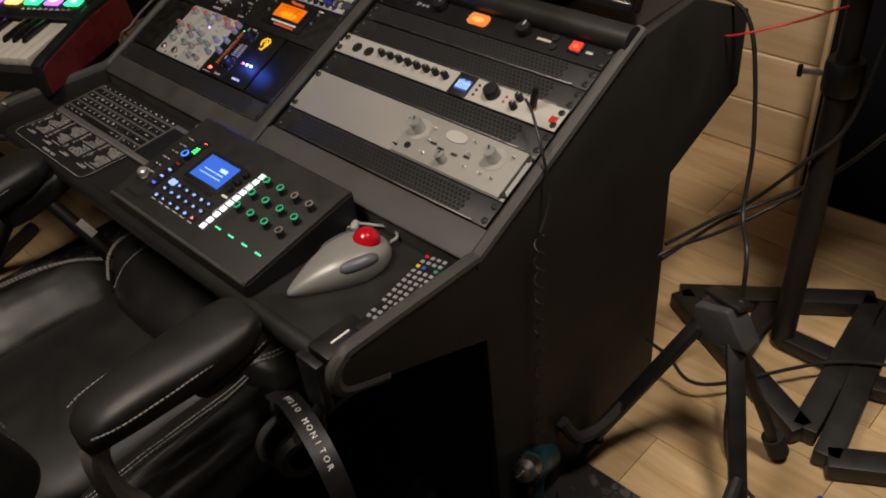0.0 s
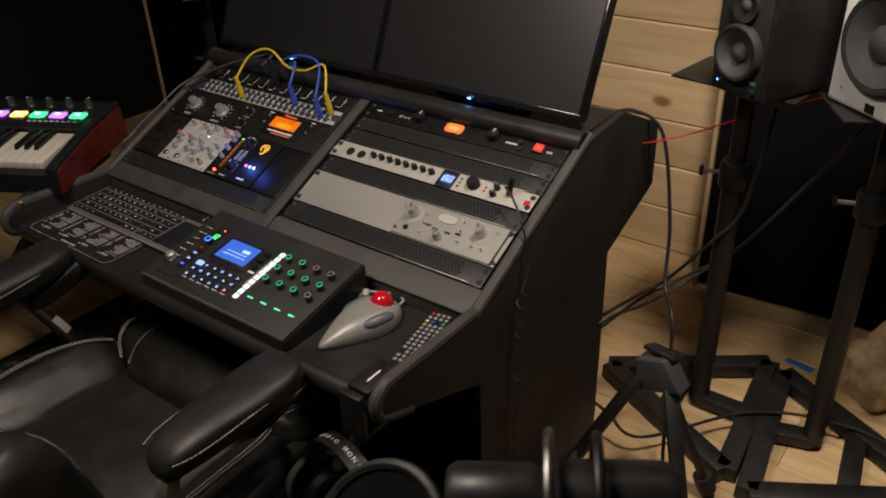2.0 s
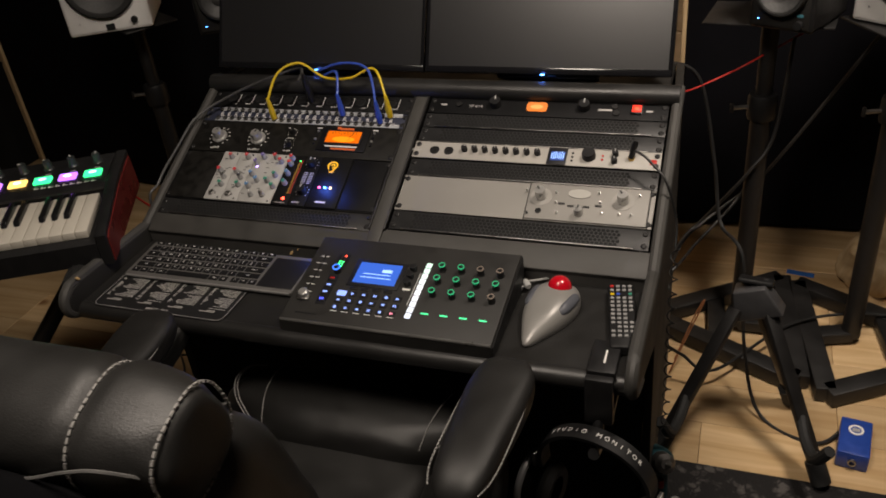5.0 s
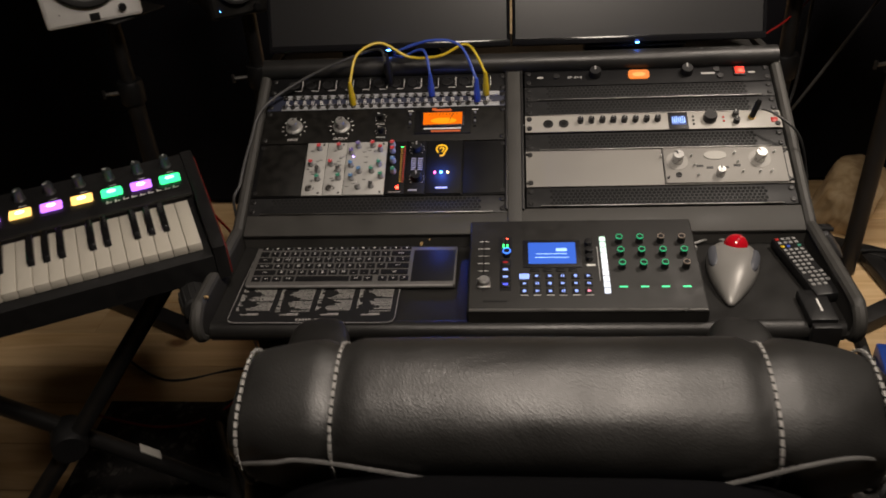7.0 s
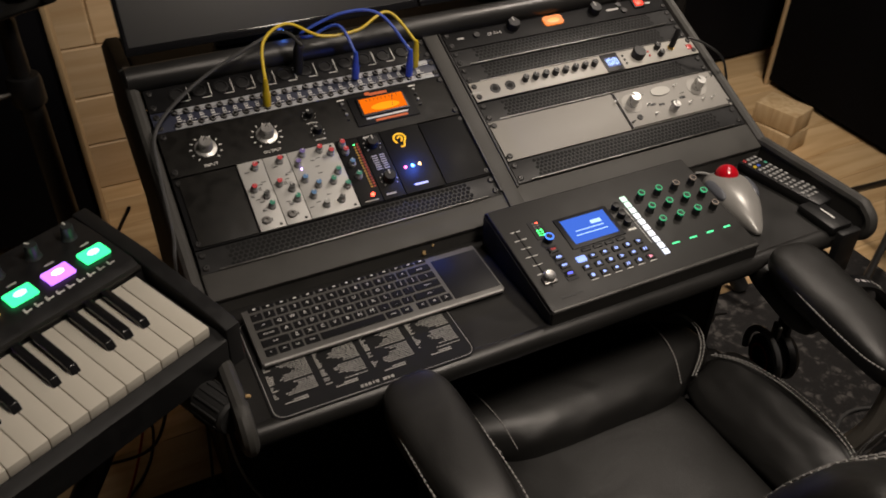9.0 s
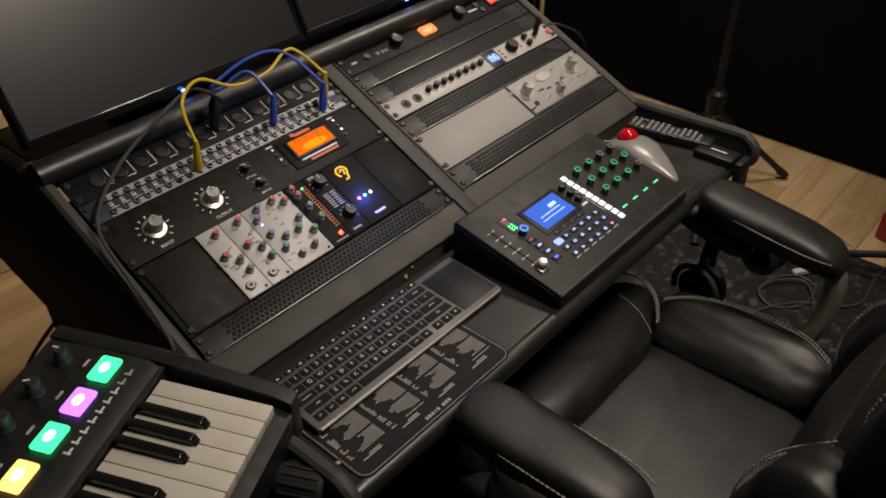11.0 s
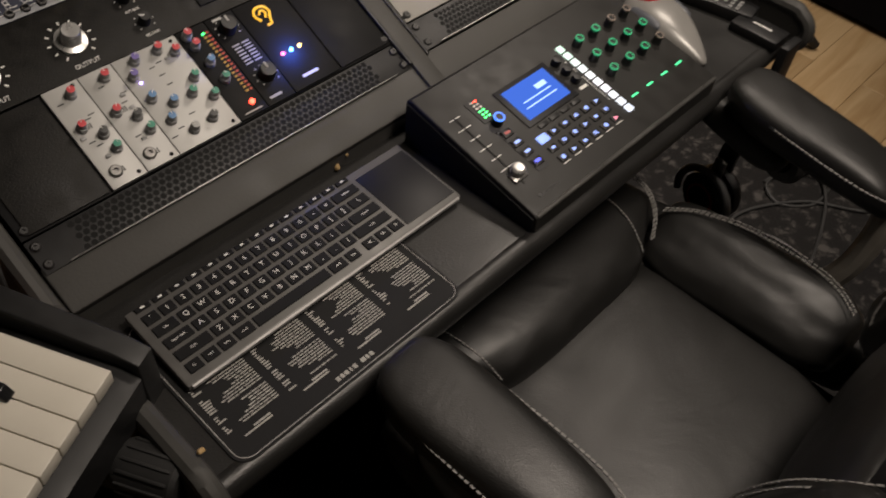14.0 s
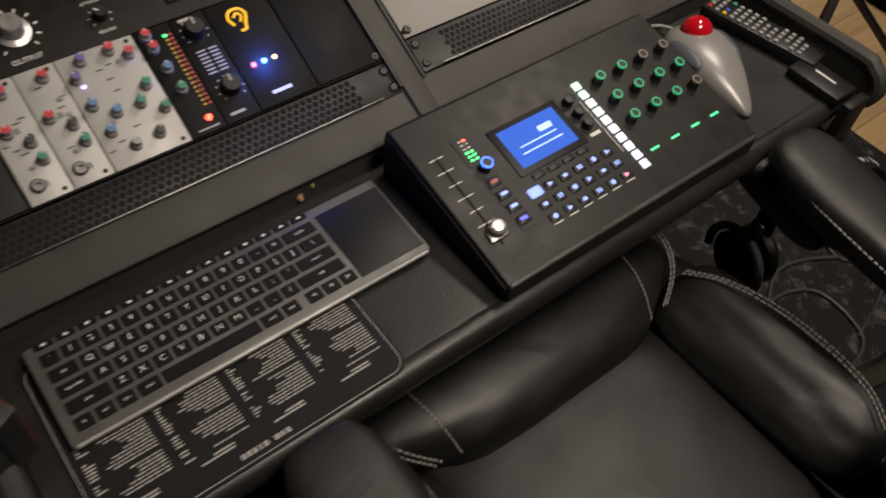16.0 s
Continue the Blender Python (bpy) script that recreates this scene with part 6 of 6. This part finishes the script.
TEAL = mat("teal_plastic", (0.010, 0.045, 0.055), 0.45, vary=0.1)
part("battery", box((0, 0, 0.022), (0.065, 0.09, 0.044), 0.006), BLACKPL, dr)
part("handle", tube([(0, 0, 0.04), (0, 0.004, 0.09), (0, -0.004, 0.135)], 0.019, 12), TEAL, dr)
part("motor_body", lathe([(0.022, -0.075), (0.029, -0.065), (0.029, 0.02), (0.024, 0.035)], 20), TEAL, dr, "", pose(0, -0.01, 0.150, -50, 0, 0))
part("chuck", lathe([(0.022, 0.035), (0.020, 0.07), (0.010, 0.082)], 18), STEEL, dr, "", pose(0, -0.01, 0.150, -50, 0, 0))
part("bit", lathe([(0.003, 0.082), (0.003, 0.115), (0.0008, 0.12)], 8), STEEL, dr, "", pose(0, -0.01, 0.150, -50, 0, 0))
part("trigger", box((0, 0.022, 0.115), (0.010, 0.008, 0.024), 0.002), REDPL, dr)

# microphone on a boom stand
mc = thing("studio_microphone", pose(0, 0, 0), "black studio microphone with pop filter on a floor stand", "microphone")
AX = Vector((0.86, 0.50, 0.05)).normalized()
MQ = AX.to_track_quat("Z", "X").to_matrix().to_4x4()
MB = Matrix.Translation((0.885, -0.305, 0.985)) @ MQ
part("body", lathe([(0.0, 0.0), (0.021, 0.0), (0.025, 0.006), (0.025, 0.060), (0.022, 0.066), (0.022, 0.072), (0.028, 0.080), (0.028, 0.150), (0.024, 0.160), (0, 0.162)], 26), BLACKPL, mc, "", MB)
part("shock_ring", tube([(0.046 * math.cos(k * math.pi / 8), 0.046 * math.sin(k * math.pi / 8), 0.072) for k in range(16)], 0.004, 8, closed=True, n=3), STEEL, mc, "bright shock mount ring", MB)
part("shock_ring", tube([(0.044 * math.cos(k * math.pi / 8), 0.044 * math.sin(k * math.pi / 8), 0.105) for k in range(16)], 0.004, 8, closed=True, n=3), BLACKPL, mc, "", MB)
PF = Matrix.Translation((0.858, -0.352, 0.972)) @ Vector((-0.05, -0.60, 0.80)).to_track_quat("Z", "Y").to_matrix().to_4x4()
part("pop_filter_ring", tube([(0.049 * math.cos(k * math.pi / 10), 0.049 * math.sin(k * math.pi / 10), 0) for k in range(20)], 0.005, 8, closed=True, n=3), BLACKPL, mc, "", PF)
part("pop_filter_mesh", lathe([(0.051, -0.001), (0.051, 0.001), (0, 0.003)], 30), FABRIC, mc, "", PF)
part("boom", tube([(1.02, -0.23, 0.955), (1.12, -0.215, 0.93), (1.20, -0.20, 0.92)], 0.009, 10), STEELBLACK, mc)
part("stand_tube", lathe([(0.0105, 0.02), (0.0105, 0.95)], 14), STEELBLACK, mc, "", pose(1.205, -0.20, 0))
for k in range(3):
    a = math.radians(100 + 120 * k)
    part("stand_leg", tube([(1.205, -0.20, 0.11), (1.205 + 0.27 * math.cos(a), -0.20 + 0.27 * math.sin(a), 0.018)], 0.010, 8, smooth=False), STEELBLACK, mc)

# second folding stand seen past the ledge
ts = thing("microphone_stand", pose(1.30, 0.42, 0), "black tripod microphone stand with clamp knob", "microphone stand")
part("tube", lathe([(0.011, 0.05), (0.011, 1.35)], 14), STEELBLACK, ts)
part("clamp_hub", lathe([(0.018, 0.27), (0.026, 0.28), (0.026, 0.34), (0.018, 0.35)], 18), BLACKPL, ts)
part("clamp_knob", box((0.03, -0.01, 0.31), (0.034, 0.012, 0.022), 0.004), BLACKPL, ts)
for k in range(3):
    a = math.radians(-35 + 120 * k)
    part("leg", tube([(0, 0, 0.29), (0.30 * math.cos(a), 0.30 * math.sin(a), 0.012)], 0.0095, 8, smooth=False), STEELBLACK, ts)
    part("rubber_foot", tube([(0.275 * math.cos(a), 0.275 * math.sin(a), 0.035), (0.30 * math.cos(a), 0.30 * math.sin(a), 0.012)], 0.013, 10, smooth=False), RUBBER, ts)


# plugs behind the control surface
for x, y, rz, label in ((0.272, 0.226, -9, "short metal plug lying behind the control surface"), (0.068, 0.249, -16, "small black plug with a metal tip on the ledge")):
    pg = thing("cable_plug", pose(x, y, LZ + 0.008, 0, 0, rz), label, "plug", "plugs on the ledge")
    part("plug_sleeve", lathe([(0.0, 0), (0.0055, 0.0), (0.0065, 0.003), (0.0065, 0.022), (0.004, 0.026), (0, 0.026)], 14), ALU if x > 0.2 else BLACKPL, pg, "", pose(0.0, 0, 0, 0, 90))
    part("plug_tip", tube([(0.0, 0, 0), (-0.012, 0, 0), (-0.026, 0, 0.002)], 0.0028, 8), STEEL, pg)

# loose connector on the rug
cn = thing("cable_connector", pose(1.085, 0.011, 0.014, 0, 0, -35), "small white plastic cable connector lying on the rug", "connector")
part("plug_body", box((0, 0, 0.007), (0.046, 0.018, 0.014), 0.003), PAPER, cn)
part("plug_tip", box((0.030, 0, 0.007), (0.016, 0.011, 0.007), 0.001), STEEL, cn)

cn = thing("cable_connector", pose(1.135, 0.185, 0.014, 0, 0, -50), "small blue plastic cable connector lying on the rug", "connector")
part("plug_body", box((0, 0, 0.007), (0.038, 0.018, 0.014), 0.003), BLUE, cn)
part("plug_tip", box((0.025, 0, 0.007), (0.014, 0.011, 0.007), 0.001), STEEL, cn)

# cable lying in a loop on the rug
LOOP = new("cable", mesh_of("cable", tube([(0.947, 0.07, 0.012), (1.025, 0.057, 0.012), (1.072, 0.011, 0.013), (1.055, -0.042, 0.012), (0.966, -0.045, 0.012), (0.91, 0.011, 0.012), (0.935, 0.06, 0.019), (1.0, 0.05, 0.021), (1.05, -0.01, 0.021), (1.0, -0.056, 0.020), (0.90, -0.098, 0.012), (0.78, -0.129, 0.012)], 0.0034, 8), GREYCABLE))
tagged(LOOP, "dark grey cable lying in a loop on the rug", "cable", "loose cables")

# cables
def cable(pts, r, material, label):
    o = new("cable", mesh_of("cable", tube(pts, r, 8), material))
    return tagged(o, label, "cable", "loose cables")


cable([(0.42, 0.90, 0.775), (0.464, 0.928, 0.785), (0.53, 0.94, 0.74), (0.575, 0.92, 0.55), (0.60, 0.87, 0.42), (0.655, 0.79, 0.38), (0.68, 0.75, 0.15), (0.73, 0.68, 0.012), (0.85, 0.62, 0.008), (0.92, 0.69, 0.02)], 0.0042, CABLE, "black cable hanging from the desk back to the floor")
cable([(0.47, 0.93, 0.71), (0.515, 0.928, 0.724), (0.60, 0.975, 0.752), (0.655, 1.008, 0.775), (0.80, 1.2, 0.80)], 0.0022, REDPL, "thin red cable stretched past the speaker stand")
cable([(0.49, 0.80, 0.34), (0.52, 0.95, 0.33), (0.56, 0.99, 0.36), (0.65, 0.99, 0.49), (0.70, 1.02, 0.58), (0.72, 1.06, 0.80)], 0.0040, CABLE, "black cable rising behind the speaker stand")
cable([(0.49, 0.79, 0.31), (0.52, 0.97, 0.31), (0.60, 1.05, 0.36), (0.70, 1.08, 0.46), (0.90, 1.10, 0.80)], 0.0040, CABLE, "black cable rising behind the speaker stand")
cable([(0.50, 0.74, 0.35), (0.525, 0.79, 0.36), (0.55, 0.92, 0.33), (0.63, 1.05, 0.38), (0.667, 1.055, 0.47)], 0.0036, CABLE, "black cable from the desk side")
cable([(0.50, 0.72, 0.16), (0.54, 0.76, 0.10), (0.62, 0.78, 0.05), (0.80, 1.0, 0.055), (1.0, 1.08, 0.055), (1.25, 1.1, 0.02), (1.5, 1.2, 0.006)], 0.0040, CABLE, "black cable lying across the stand bases")
cable([(0.51, 0.78, 0.02), (0.55, 0.83, 0.12), (0.58, 0.86, 0.2), (0.56, 0.85, 0.16), (0.52, 0.8, 0.05)], 0.0018, mat("copper_cable", (0.3, 0.12, 0.05), 0.5, vary=0.1), "thin copper-brown wire loop")
cable([(-0.55, 0.60, 0.62), (-0.60, 0.72, 0.45), (-0.66, 0.80, 0.2), (-0.62, 0.66, 0.02), (-0.72, 0.5, 0.008), (-0.95, 0.45, 0.008)], 0.0032, CABLE, "black cable drooping to the floor")
cable([(-0.60, 0.36, 0.68), (-0.60, 0.55, 0.40), (-0.63, 0.62, 0.1), (-0.72, 0.48, 0.008), (-0.85, 0.40, 0.02), (-1.05, 0.44, 0.02)], 0.0026, REDPL, "dark red cable on the floor beside the desk")
cable([(-0.55, 0.55, 0.30), (-0.62, 0.55, 0.1), (-0.75, 0.62, 0.006), (-0.92, 0.58, 0.006), (-1.1, 0.70, 0.006)], 0.0034, CABLE, "black cable on the pine floor")
cable([(0.62, -0.05, 0.014), (0.70, 0.02, 0.014), (0.80, -0.02, 0.014), (0.78, -0.14, 0.014), (0.66, -0.15, 0.014), (0.64, -0.04, 0.016), (0.78, 0.06, 0.014), (0.95, -0.02, 0.014), (1.05, -0.15, 0.014), (1.2, -0.15, 0.012), (1.38, -0.17, 0.02)], 0.0035, GREYCABLE, "grey cable coiled on the rug")
cable([(-0.545, 0.20, 0.635), (-0.515, 0.225, 0.55), (-0.500, 0.240, 0.33), (-0.470, 0.175, 0.28), (-0.425, 0.200, 0.12), (-0.385, 0.220, 0.012), (-0.354, 0.178, 0.010), (-0.320, 0.138, 0.010), (-0.270, 0.101, 0.010), (-0.210, 0.091, 0.010), (-0.16, 0.12, 0.010)], 0.0022, mat("pale_grey_cable", (0.35, 0.35, 0.34), 0.5), "thin pale grey cable drooping from the keyboard to the floor")
cable([(1.20, 0.10, 0.006), (1.30, 0.30, 0.006), (1.45, 0.52, 0.006), (1.6, 0.66, 0.006)], 0.0045, CABLE, "black cable on the floor")

# ---- boards of the floor and the back wall ----
random.seed(4)
GAP = 0.0009
BW = 0.140
BOARDS = {}


def board_mesh(name, ln, w, th, material, axis_up):
    key = (name, ln)
    if key not in BOARDS:
        tmp = bmesh.new()
        bmesh.ops.create_cube(tmp, size=1)
        bmesh.ops.scale(tmp, vec=(ln, w, th) if axis_up == "z" else (ln, th, w), verts=tmp.verts)
        bmesh.ops.bevel(tmp, geom=tmp.edges[:], offset=0.0012 if axis_up == "z" else 0.005, segments=1, affect="EDGES")
        BOARDS[key] = mesh_of(name, tmp, material, 0)
    return BOARDS[key]


y = -2.3
while y < 1.72:
    x = -2.4 - random.choice((0.0, 0.3, 0.6, 0.9))
    while x < 2.35:
        ln = random.choice((0.9, 1.2, 1.5))
        put("plank", board_mesh("plank", ln - GAP, BW - GAP, 0.02, FLOORWOOD, "z"), floor, pose(x + ln / 2, y + BW / 2, -0.010))
        x += ln
    y += BW
z = 0.0
WB = 0.150
while z < 2.4:
    x = -2.4 - random.choice((0.0, 0.5, 1.0))
    while x < 2.35:
        ln = random.choice((1.8, 2.4))
        put("board", board_mesh("board", ln - 0.001, WB - 0.0015, 0.02, WALLWOOD, "y"), wall_back, pose(x + ln / 2, -0.02 + 0.03, z + WB / 2))
        x += ln
    z += WB
